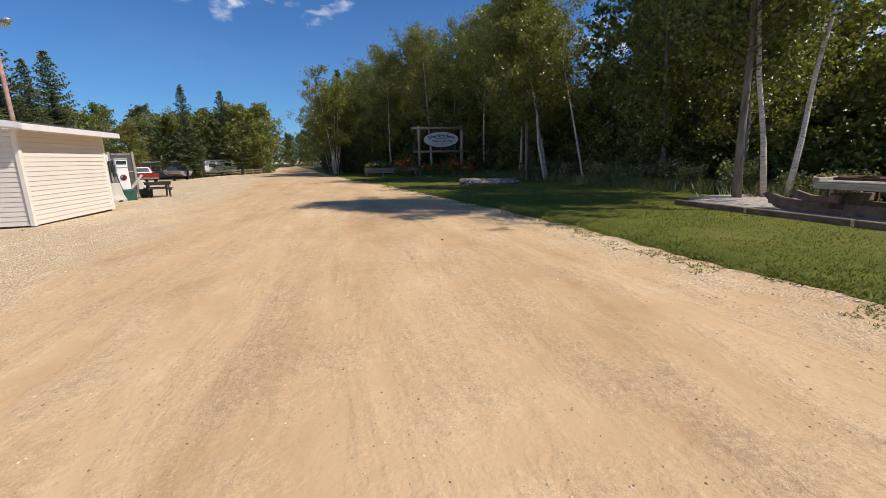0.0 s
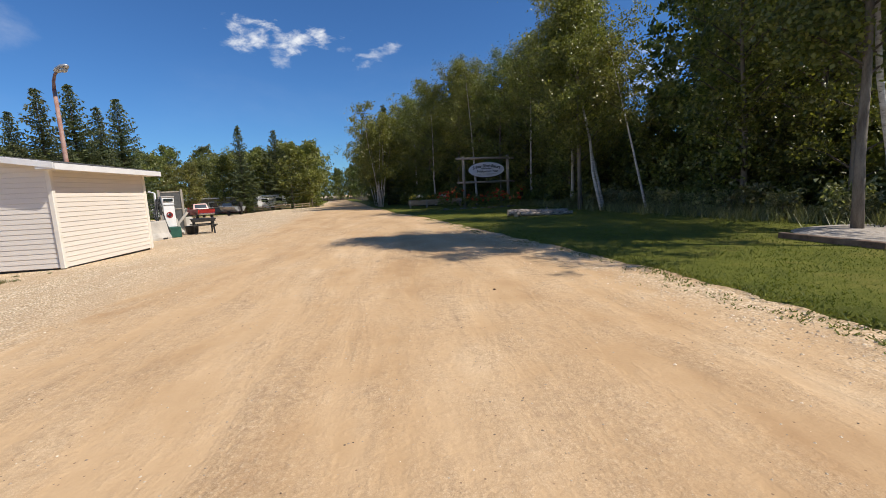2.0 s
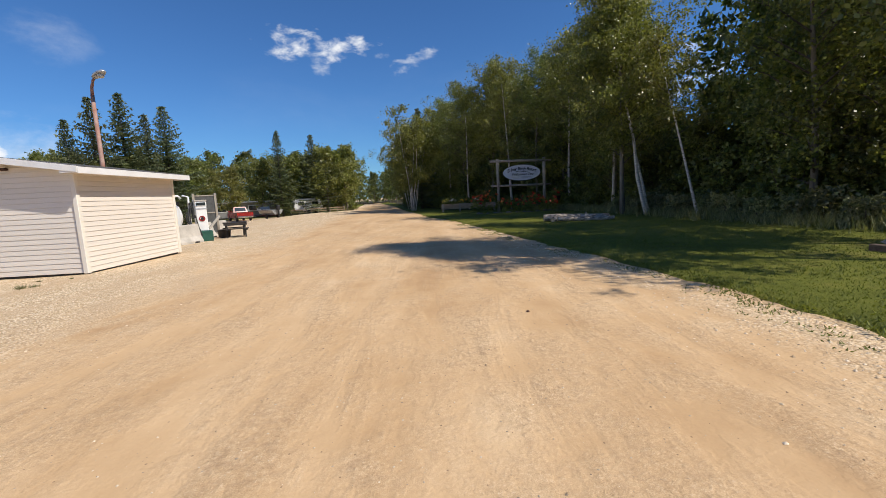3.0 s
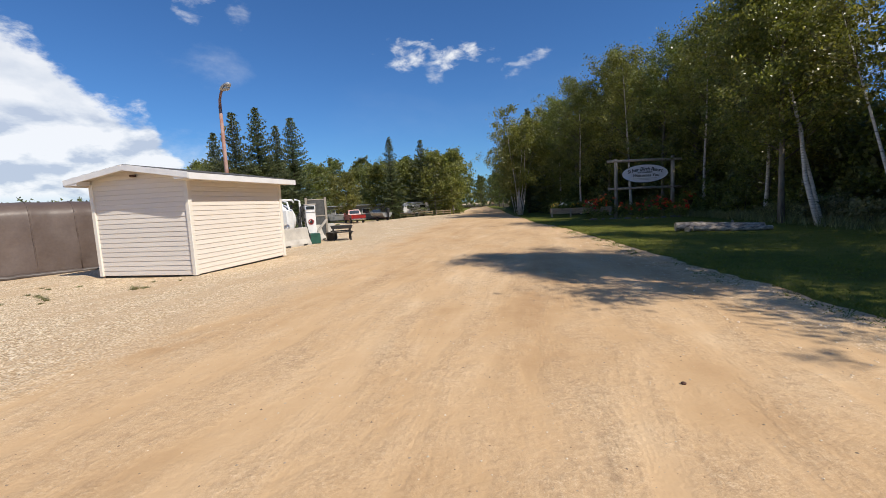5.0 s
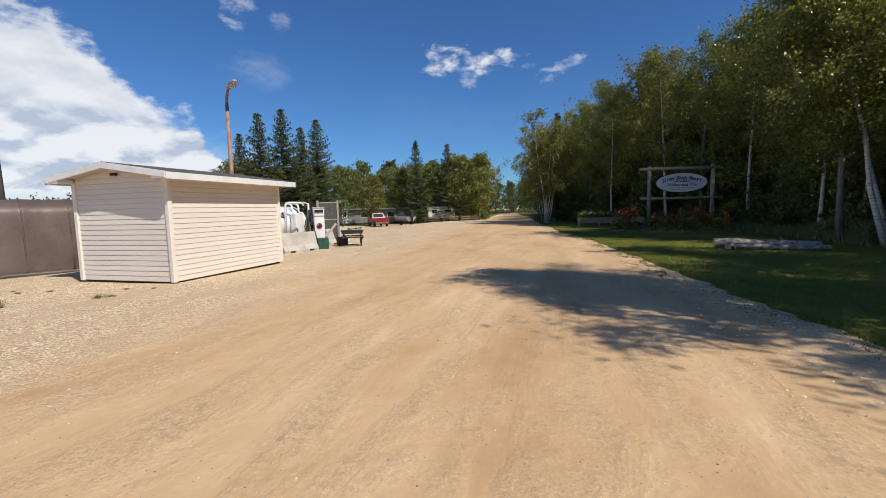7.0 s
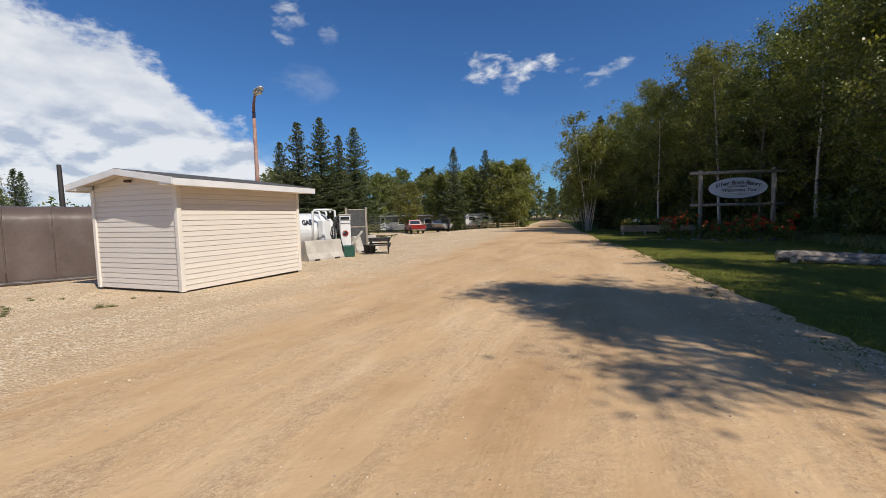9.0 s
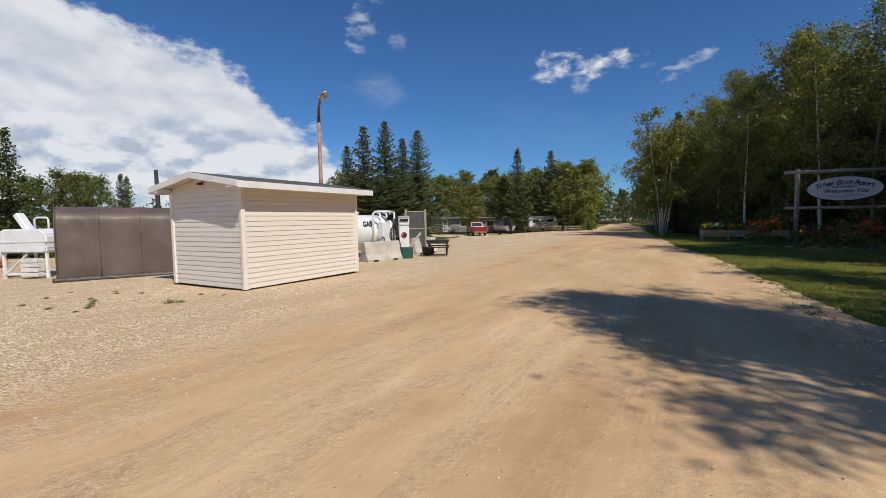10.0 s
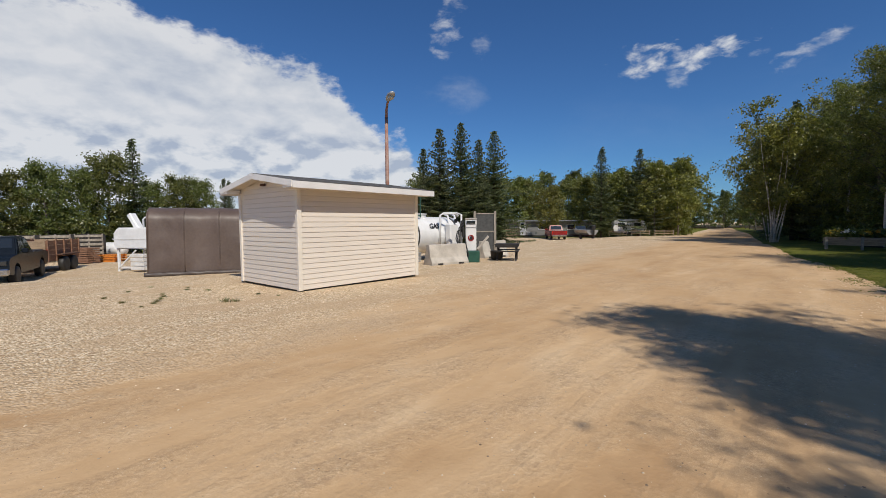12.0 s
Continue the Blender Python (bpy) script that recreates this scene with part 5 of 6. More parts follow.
planter = thing("planter_box", at(12.1, 29.2, -4), "long weathered wooden planter box full of flowers", "planter")
planter.scale = (1.35, 1.0, 0.9)
for k, z in enumerate((0.42, 0.60, 0.78)):
    part("front_board", bbox((0, -0.32, z), (3.7, 0.04, 0.17), 0.006), M["plank"], planter)
    part("back_board", bbox((0, 0.32, z), (3.7, 0.04, 0.17), 0.006), M["plank"], planter)
for x in (-1.85, 1.85):
    part("end_board", bbox((x, 0, 0.6), (0.04, 0.6, 0.53), 0.006), M["plank"], planter)
for x in (-1.75, -0.6, 0.6, 1.75):
    for y in (-0.36, 0.36):
        part("leg", bbox((x, y, 0.42), (0.10, 0.05, 0.92), 0.006), M["post"], planter)
part("soil", boxes(((0, 0, 0.80), (3.6, 0.58, 0.05))), M["litter"], planter)
for k in range(7):
    flower_plant("planter_flowers", 10.05 + k * 0.68, 29.3 - k * 0.04, 0.74, 0.33, 0.42, 70 + k, "clump of mixed flowers in the planter box", M["whitepetal"] if k in (1, 4) else M["yellowpetal"], extra=M["redpetal"] if k == 6 else None)


# ---- logs on the lawn ----
def log(x, y, rz, length, r0, r1, seed, label, dz=0.0):
    t = thing("log", pose(x, y, H(x, y) + 0.05 + r0 * 0.9 + dz, 0, 0, rz), label, "log", "logs on the lawn")
    n = 14
    bm = bmesh.new()
    rings = []
    for i in range(n + 1):
        f = i / n
        ring = []
        for k in range(16):
            a = 2 * math.pi * k / 16
            rr = (r0 + (r1 - r0) * f) * (1 + 0.10 * noise.noise((f * 5, math.cos(a) * 1.5 + seed, math.sin(a) * 1.5)))
            ring.append(bm.verts.new((f * length, math.cos(a) * rr, math.sin(a) * rr + 0.03 * math.sin(f * 4 + seed))))
        rings.append(ring)
    for a_, b_ in zip(rings, rings[1:]):
        for k in range(16):
            bm.faces.new((a_[k], a_[(k + 1) % 16], b_[(k + 1) % 16], b_[k]))
    bmesh.ops.recalc_face_normals(bm, faces=bm.faces)
    part("bark", bm, M["log"], t, smooth=True)
    for xx, rr in ((0.0, r0), (length, r1)):
        part("cut_end", lathe([(rr * 0.97, -0.01), (rr * 0.97, 0.01), (rr * 0.3, 0.014)], 16, "X"), M["cut"], t, "sawn end").matrix_basis = pose(xx, 0, 0.03 * math.sin((xx / length) * 4 + seed))
    for j in range(2):
        part("knot", lathe([(0.05, 0), (0.045, 0.06), (0.02, 0.07)], 8), M["log"], t).matrix_basis = pose(length * (0.3 + 0.35 * j), 0, (r0 + r1) / 2 * 0.92, 20 * j)
    return t


log(13.55, 8.95, -2, 2.95, 0.165, 0.12, 1, "weathered pale birch log lying on the grass")
log(14.05, 8.55, -4, 2.5, 0.10, 0.075, 2, "thin peeled log lying against a larger one")
log(13.85, 8.62, 50, 0.5, 0.10, 0.09, 4, "short log offcut on the grass")

# ---- gravel bed with the old sled ----
bed = thing("gravel_bed", pose(0, 0, 0), "gravel bed edged with dark timbers under the birches", "garden bed", kind="structure")
verts, faces = [], []
ny, nx = 40, 10
for j in range(ny + 1):
    y = -11.0 + 9.3 * j / ny
    x0 = 16.45 + 0.25 * math.sin((y + 3) * 0.5) + max(0, (y + 3.2)) * 0.7
    x1 = 20.2 + 0.3 * noise.noise((y, 0, 0))
    for i in range(nx + 1):
        f = i / nx
        x = x0 + (x1 - x0) * f
        verts.append((x, y, H(x, y) + 0.07 + 0.05 * math.sin(math.pi * f) + 0.02 * noise.noise((x * 2, y * 2, 0)) - (0.1 if i in (0, nx) or j in (0, ny) else 0)))
for j in range(ny):
    for i in range(nx):
        a = j * (nx + 1) + i
        faces.append((a, a + 1, a + nx + 2, a + nx + 1))
o = new("bed_gravel", raw("bed_gravel", verts, faces, M["gravelbed"], True))
o.parent = bed
for k in range(4):
    y = -3.95 - k * 2.05
    part("edging_timber", bbox((16.38 + 0.08 * k, y, 0.08), (0.15, 2.0, 0.15), 0.012, rz=radians(2)), M["sled"], bed, "dark landscape timber")

sled = thing("log_sled", at(17.75, -6.75, 4, 0.10), "old wooden logging sled with rusty irons in the gravel bed", "sled")
sled.scale = (0.8, 0.8, 0.8)
for x in (-0.55, 0.55):
    prof = [(2.5, 0.30), (2.62, 0.42), (2.48, 0.48), (2.1, 0.36), (1.5, 0.30), (-1.2, 0.30), (-2.2, 0.12), (-2.3, 0.0), (1.9, 0.0), (2.25, 0.08)]
    bm = prism(prof, 0.13, "YZ")
    bmesh.ops.translate(bm, verts=bm.verts, vec=(x, 0, 0))
    part("runner", bm, M["sled"], sled)
    part("runner_shoe", bbox((x, -0.2, -0.012), (0.10, 4.0, 0.02), 0.004), M["iron"], sled)
for y in (0.75, -0.7):
    part("bunk", bbox((0, y, 0.42), (1.5, 0.22, 0.20), 0.015), M["sled"], sled)
    for x in (-0.62, 0.62):
        part("iron_bracket", boxes(((x, y, 0.36), (0.05, 0.30, 0.40))), M["iron"], sled, "rusty iron bracket")
for y in (0.95, -0.2, -1.3):
    for x in (-0.5, 0.5):
        part("deck_leg", bbox((x, y, 0.62), (0.09, 0.09, 0.30), 0.008), M["deck"], sled)
for k in range(6):
    part("deck_board", bbox((-0.55 + k * 0.22, -0.75, 0.80), (0.205, 4.1, 0.07), 0.008), M["deck"], sled)
part("deck_beam", bbox((-0.66, -0.75, 0.72), (0.06, 4.1, 0.14), 0.008), M["deck"], sled)
part("deck_end", bbox((0, 1.28, 0.87), (1.3, 0.16, 0.09), 0.01), M["deck"], sled)
for y in (0.9, 0.1, -0.6):
    part("grate_bar", bbox((0.0, y, 0.93), (0.9, 0.05, 0.05), 0.006), M["iron"], sled)
for x in (-0.45, 0.45):
    part("grate_rail", bbox((x, 0.15, 0.90), (0.05, 1.7, 0.07), 0.006), M["iron"], sled)
part("chain", tube(bmesh.new(), [(-0.55, 2.5, 0.36), (-0.2, 2.7, 0.12), (0.2, 2.65, 0.08), (0.55, 2.5, 0.36)], 0.02, 6), M["iron"], sled)


# ---- vehicles ----
def wheel(parent, x, y, r, w=0.22, rim="galv"):
    t = part("wheel", lathe([(r * 0.60, -w / 2), (r * 0.92, -w / 2), (r, -w * 0.35), (r, w * 0.35), (r * 0.92, w / 2), (r * 0.60, w / 2)], 24, "X"), M["black"], parent, "black tyre", True)
    t.matrix_basis = pose(x, y, r)
    part("rim", lathe([(0.03, -w * 0.42), (r * 0.35, -w * 0.40), (r * 0.62, -w * 0.46), (r * 0.62, w * 0.46), (r * 0.35, w * 0.40), (0.03, w * 0.42)], 20, "X"), M[rim], t, "metal rim")
    return t


def pickup(x, y, rz, paint, label, name="pickup_truck"):
    """Nose along +Y."""
    t = thing(name, at(x, y, rz), label, "pickup truck")
    side = [(-2.75, 0.55), (-2.75, 1.12), (-0.55, 1.14), (-0.40, 1.16), (-0.05, 1.78), (0.25, 1.84), (0.95, 1.82), (1.30, 1.70), (1.72, 1.20), (2.65, 1.08), (2.85, 0.95), (2.88, 0.50), (2.35, 0.42), (2.25, 0.75), (1.95, 0.88), (1.60, 0.75), (1.48, 0.42), (-1.25, 0.42), (-1.36, 0.75), (-1.68, 0.88), (-2.0, 0.75), (-2.12, 0.46)]
    cut = [p if p[1] < 1.17 else (p[0], 1.17) for p in side]
    bm = prism([p for i, p in enumerate(cut) if i not in (4, 5, 6, 7)], 1.86, "YZ")
    bmesh.ops.bevel(bm, geom=[e for e in bm.edges if e.calc_length() > 1.5], offset=0.04, segments=2, affect="EDGES")
    part("body", bm, paint, t, smooth=False)
    bm = bmesh.new()
    ring0 = [bm.verts.new((sx * 0.90, yy, 1.15)) for sx, yy in ((-1, -0.45), (1, -0.45), (1, 1.78), (-1, 1.78))]
    ring1 = [bm.verts.new((sx * 0.72, yy, 1.82)) for sx, yy in ((-1, -0.08), (1, -0.08), (1, 1.02), (-1, 1.02))]
    for k in range(4):
        bm.faces.new((ring0[k], ring0[(k + 1) % 4], ring1[(k + 1) % 4], ring1[k]))
    bm.faces.new(ring1)
    bmesh.ops.recalc_face_normals(bm, faces=bm.faces)
    bmesh.ops.bevel(bm, geom=list(bm.edges), offset=0.04, segments=2, affect="EDGES")
    part("cab", bm, paint, t)
    for sx in (-1, 1):
        for y0, y1 in ((-0.22, 0.42), (0.50, 1.28)):
            bm = bmesh.new()
            q = [bm.verts.new((sx * (0.915 - 0.18 * (zz - 1.15) / 0.67), yy, zz)) for yy, zz in ((y0, 1.24), (y1 + (0.10 if y1 > 1 else 0), 1.24), (y1 - (0.26 if y1 > 1 else 0), 1.72), (y0 + (0.12 if y0 < 0 else 0), 1.72))]
            bm.faces.new(q)
            part("side_glass", bm, M["glass"], t, "dark side window")
    bm = bmesh.new()
    bm.faces.new([bm.verts.new(p) for p in ((-0.74, 1.655, 1.25), (0.74, 1.655, 1.25), (0.64, 1.13, 1.745), (-0.64, 1.13, 1.745))])
    part("windscreen", bm, M["glass"], t, "dark windscreen")
    bm = bmesh.new()
    bm.faces.new([bm.verts.new(p) for p in ((-0.70, -0.40, 1.27), (0.70, -0.40, 1.27), (0.62, -0.165, 1.72), (-0.62, -0.165, 1.72))])
    part("rear_glass", bm, M["glass"], t)
    # the body is solid; a black panel paints the shade of an open bed
    part("bed_cavity", boxes(((0, -1.65, 1.125), (1.62, 1.98, 0.05))), M["black"], t, "flat black panel standing in for the shaded cargo bed")
    part("front_bumper", bbox((0, 2.90, 0.58), (1.86, 0.14, 0.24), 0.04), M["chrome"], t)
    part("rear_bumper", bbox((0, -2.80, 0.55), (1.80, 0.12, 0.20), 0.03), M["chrome"], t)
    part("grille", bbox((0, 2.87, 0.88), (1.2, 0.06, 0.26), 0.02), M["black"], t)
    for sx in (-0.74, 0.74):
        part("headlight", bbox((sx, 2.86, 0.90), (0.30, 0.08, 0.20), 0.03), M["glass"], t)
        part("tail_light", bbox((sx * 1.18, -2.755, 0.95), (0.12, 0.04, 0.32), 0.01), M["redlamp"], t, "red tail light")
        part("mirror", bbox((sx * 1.40, 1.30, 1.28), (0.20, 0.10, 0.18), 0.03), paint, t)
        part("door_handle", bbox((sx * 1.27, 0.55, 1.02), (0.03, 0.16, 0.035), 0.008), M["chrome"], t)
    for yy in (-1.68, 1.92):
        for sx in (-0.82, 0.82):
            wheel(t, sx, yy, 0.37, 0.24)
    return t


pickup(-15.55, -3.89, -107, M["truck"], "dark blue pickup truck parked on the gravel")
pickup(-16.2, 46.6, 36, M["red"], "red pickup truck parked in front of the grey cabin")

tr = thing("cargo_trailer", at(-20.4, -2.2, -120), "rust-brown board-sided twin-axle trailer", "trailer")
tr.scale = (1.12, 1.12, 1.12)
for s in (-1, 1):
    for k in range(4):
        part("side_board", bbox((s * 0.85, 0, 0.66 + k * 0.205), (0.05, 2.9, 0.195), 0.006), M["box_trailer"], tr)
    for y in (-1.40, -0.7, 0.0, 0.7, 1.40):
        part("stake", bbox((s * 0.90, y, 0.95), (0.05, 0.07, 0.95), 0.006), M["box_trailer"], tr)
for k in range(4):
    part("end_board", bbox((0, 1.47, 0.66 + k * 0.205), (1.7, 0.05, 0.195), 0.006), M["plank"], tr)
    part("tail_board", bbox((0, -1.47, 0.66 + k * 0.205), (1.7, 0.05, 0.195), 0.006), M["plank"], tr)
part("floor", bbox((0, 0, 0.52), (1.75, 2.95, 0.08), 0.01), M["box_trailer"], tr)
part("drawbar", tube(bmesh.new(), [(0, 1.4, 0.5), (0, 2.6, 0.46)], 0.05, 8), M["iron"], tr)
for s in (-1, 1):
    part("fender", bbox((s * 1.02, 0, 0.74), (0.24, 1.55, 0.05), 0.01), M["iron"], tr)
    for y in (-0.38, 0.38):
        wheel(tr, s * 1.02, y, 0.33, 0.2)

# seed-drill-like white tank on a stand
st = thing("white_tank_stand", at(-16.0, 1.25, 30), "white hopper tank on a white steel stand", "tank")
st.scale = (1.15, 1.15, 1.15)
bm = prism([(-0.85, 0.95), (0.85, 0.95), (0.92, 1.1), (0.92, 1.62), (0.70, 1.84), (-0.70, 1.84), (-0.92, 1.62), (-0.92, 1.1)], 1.5, "XZ")
bmesh.ops.bevel(bm, geom=list(bm.edges), offset=0.05, segments=2, affect="EDGES")
part("hopper", bm, M["whitem"], st)
part("seam_band", boxes(((0, 0, 1.36), (1.87, 1.53, 0.04))), M["dirty_white"], st)
for x in (-0.8, 0.8):
    for y in (-0.62, 0.62):
        part("leg", bbox((x, y, 0.48), (0.09, 0.09, 0.98), 0.01), M["whitem"], st)
part("brace", tube(bmesh.new(), [(-0.8, -0.66, 0.12), (0.1, -0.66, 0.9)], 0.035, 6), M["whitem"], st)
part("foot_rail", bbox((0, -0.62, 0.16), (1.7, 0.08, 0.08), 0.01), M["whitem"], st)
part("hoop", tube(bmesh.new(), [(-0.15, 0, 1.8), (-0.15, 0, 2.2), (-0.05, 0, 2.27), (0.3, 0, 2.27), (0.38, 0, 2.2), (0.38, 0, 1.8)], 0.035, 8), M["whitem"], st, smooth=True)
part("chute", box(bmesh.new(), (-0.55, 0.0, 2.08), (0.20, 0.3, 0.78), 0, 0.02, Matrix.Rotation(radians(-32), 4, "Y")), M["whitem"], st)
for k in range(4):
    part("step", bbox((0.45, -0.85, 0.18 + k * 0.17), (0.62, 0.28, 0.14), 0.01), M["dirty_white"], st, "stacked white trays")
pt = thing("propane_tank", at(-29.2, 2.7, 25), "small white horizontal propane tank", "tank")
part("shell", lathe([(0.05, -1.0), (0.30, -0.94), (0.45, -0.75), (0.48, -0.6), (0.48, 0.6), (0.45, 0.75), (0.30, 0.94), (0.05, 1.0)], 24, "X"), M["whitem"], pt, smooth=True).matrix_basis = pose(0, 0, 0.62)
for x in (-0.5, 0.5):
    part("foot", bbox((x, 0, 0.1), (0.12, 0.6, 0.24), 0.01), M["concrete"], pt)
for k, (x, y) in enumerate(((-24.5, 1.55),)):
    pl = thing("pallet", at(x, y, 35), "bright orange wooden pallet stack", "pallet")
    for j in range(3):
        for i in range(5):
            part("slat", bbox((-0.5 + i * 0.25, 0, 0.12 + j * 0.16), (0.14, 1.0, 0.025), 0.003), M["orange"], pl)
        for i in (-0.44, 0, 0.44):
            part("bearer", bbox((0, i, 0.06 + j * 0.16), (1.2, 0.09, 0.09), 0.004), M["orange"], pl)
wp = thing("lumber_stack", at(-24.4, 0.0, 35), "stack of weathered boards with lattice panels behind", "lumber")
for j in range(7):
    for i in range(2):
        part("board", bbox((0.05 * ((j * 3 + i) % 3), -0.2 + 0.42 * i, 0.12 + j * 0.13), (1.7, 0.38, 0.10), 0.006), M["box_trailer"], wp)
for k in range(3):
    rk = thing("slatted_crate", at(-27.0 - 0.4 * k, -2.3 + 1.7 * k, 70), "dark weathered slatted crate under the trees", "crate", "crates behind the trailer")
    for j in range(6):
        part("slat", bbox((0, -0.5, 0.22 + j * 0.28), (1.5, 0.05, 0.16), 0.006), M["post"], rk)
    for x in (-0.72, 0, 0.72):
        part("upright", bbox((x, -0.45, 0.88), (0.08, 0.06, 1.76), 0.006), M["post"], rk)
    part("back", bbox((0, 0.45, 0.88), (1.5, 0.05, 1.7), 0.006), M["darkwood"], rk)

# ---- cabin and clutter on the far side ----
cb = thing("cabin", at(-22.0, 57.5, 21), "low grey cabin with a flat pale roof edge", "cabin")
part("wall", bbox((0, 0, 1.15), (13.0, 5.0, 2.45), 0.02), M["cabin"], cb)
part("roof", bbox((0, 0, 2.50), (14.0, 6.2, 0.16), 0.02), M["galv"], cb, "pale metal roof edge")
dr = part("door", bbox((-4.3, -2.52, 1.30), (0.95, 0.06, 2.0), 0.01), M["whitem"], cb, "white door")
part("door_glass", bbox((-4.3, -2.56, 1.75), (0.5, 0.02, 0.7), 0.005), M["glass"], dr)
for x in (-1.2, 3.0):
    wn = part("window", bbox((x, -2.52, 1.55), (1.3, 0.08, 0.9), 0.01), M["fascia"], cb, "window with a pale frame")
    part("pane", bbox((x, -2.57, 1.55), (1.12, 0.02, 0.72), 0.004), M["glass"], wn)
part("porch", bbox((-5.5, -3.3, 0.30), (2.4, 1.5, 0.12), 0.01), M["plank"], cb)
for k in range(9):
    part("porch_board", bbox((-6.6 + k * 0.25, -4.03, 0.78), (0.22, 0.04, 0.95), 0.004), M["plank"], cb)
for s in (-1, 1):
    part("stair_rail", tube(bmesh.new(), [(-4.2, -3.3 + s * 0.5, 1.25), (-3.0, -3.3 + s * 0.5, 0.5)], 0.04, 6), M["fascia"], cb)
for k in range(3):
    part("stair_step", bbox((-4.0 + k * 0.3, -3.3, 0.24 - k * 0.10), (0.32, 1.0, 0.06), 0.006), M["plank"], cb)
for k in range(8):
    part("skirting", bbox((-5.7 + k * 1.63, -2.53, 0.12), (1.58, 0.03, 0.30), 0.004), M["darkwood"], cb)

bt = thing("boat_on_trailer", at(-13.2, 48.5, 52), "grey aluminium boat with a dark outboard on a trailer", "boat")
bm = bmesh.new()
secs = []
for y, w, z0, z1 in ((-2.1, 0.80, 0.55, 1.15), (-0.8, 0.86, 0.52, 1.15), (0.8, 0.78, 0.56, 1.20), (1.8, 0.42, 0.72, 1.28), (2.4, 0.05, 1.0, 1.35)):
    secs.append([bm.verts.new(p) for p in ((-w, y, z1), (-w * 0.86, y, (z0 + z1) / 2), (-w * 0.45, y, z0), (w * 0.45, y, z0), (w * 0.86, y, (z0 + z1) / 2), (w, y, z1))])
for a_, b_ in zip(secs, secs[1:]):
    for k in range(5):
        bm.faces.new((a_[k], a_[k + 1], b_[k + 1], b_[k]))
bm.faces.new(secs[0])
hull = part("hull", bm, M["galv"], bt)
hull.modifiers.new("thick", "SOLIDIFY").thickness = 0.03
part("outboard", bbox((0, -2.3, 1.45), (0.42, 0.5, 0.62), 0.09), M["black"], bt, "dark outboard motor")
part("outboard_leg", bbox((0, -2.35, 0.85), (0.16, 0.26, 0.8), 0.03), M["black"], bt)
part("windshield", box(bmesh.new(), (0, 0.7, 1.42), (1.3, 0.03, 0.42), 0, 0.005, Matrix.Rotation(radians(-25), 4, "X")), M["glass"], bt)
part("frame", boxes(((-0.5, 0, 0.45), (0.08, 4.4, 0.08)), ((0.5, 0, 0.45), (0.08, 4.4, 0.08)), ((0, -1.0, 0.45), (1.1, 0.08, 0.08)), ((0, 2.8, 0.45), (0.08, 1.6, 0.08))), M["iron"], bt)
for s in (-1, 1):
    wheel(bt, s * 0.85, -0.8, 0.30, 0.18)
cm = thing("camper", at(-10.3, 57.0, 30), "small white camper trailer under the trees", "camper")
bm = prism([(-2.0, 0.5), (2.0, 0.5), (2.2, 1.1), (1.9, 2.1), (1.2, 2.35), (-1.5, 2.35), (-2.1, 2.0), (-2.15, 1.0)], 1.9, "XZ")
bmesh.ops.bevel(bm, geom=list(bm.edges), offset=0.06, segments=2, affect="EDGES")
part("body", bm, M["dirty_white"], cm)
for x in (-1.1, 1.0):
    part("window", bbox((x, -0.96, 1.6), (0.9, 0.03, 0.5), 0.02), M["glass"], cm)
for s in (-1, 1):
    wheel(cm, 0.0, s * 0.9, 0.32, 0.2).matrix_basis = pose(0.0, s * 0.85, 0.32, 0, 0, 90)
for k, (x, y, rz) in enumerate(((-8.2, 55.4, 15), (-5.6, 56.6, 10), (-11.0, 55.0, 5))):
    f = thing("rail_fence", at(x, y, rz), "low weathered rail fence along the grass", "fence", "rail fences")
    for xx in (-1.1, 0, 1.1):
        part("post", bbox((xx, 0, 0.4), (0.09, 0.09, 0.85), 0.008), M["post"], f)
    for z in (0.35, 0.68):
        part("rail", bbox((0, -0.05, z), (2.3, 0.04, 0.11), 0.006), M["plank"], f)
far_car = thing("parked_car", at(-10.5, 92, 170), "white car parked far down the road", "car")
bm = prism([(-2.1, 0.3), (2.1, 0.3), (2.15, 0.75), (1.2, 0.9), (0.6, 1.42), (-1.1, 1.42), (-1.8, 0.92), (-2.15, 0.8)], 1.7, "YZ")
bmesh.ops.bevel(bm, geom=list(bm.edges), offset=0.06, segments=2, affect="EDGES")
part("body", bm, M["whitem"], far_car)
part("glass", bbox((0, -0.2, 1.14), (1.72, 1.6, 0.30), 0.03), M["glass"], far_car)
for sx in (-0.75, 0.75):
    for yy in (-1.3, 1.3):
        wheel(far_car, sx, yy, 0.31, 0.2)


# ---- small ground cover ----
def scatter_blades(name, points, height, material, seed, label, category, lean=0.5, width=0.012, blades=3):
    r = np.random.default_rng(seed)
    p = np.repeat(np.asarray(points, float), blades, 0)
    n = len(p)
    p[:, :2] += r.normal(0, 0.03, (n, 2))
    a = r.uniform(0, 2 * math.pi, n)
    d = np.stack([np.cos(a), np.sin(a), np.zeros(n)], 1)
    h = height * r.uniform(0.5, 1.3, n)
    tip = p + np.stack([r.normal(0, lean, n) * h, r.normal(0, lean, n) * h, h], 1)
    v = np.stack([p - d * width, p + d * width, tip], 1).reshape(-1, 3)
    me = raw(name, v.tolist(), np.arange(3 * n).reshape(-1, 3).tolist(), material)
    return tagged(new(name, me), label, category, kind="stuff")


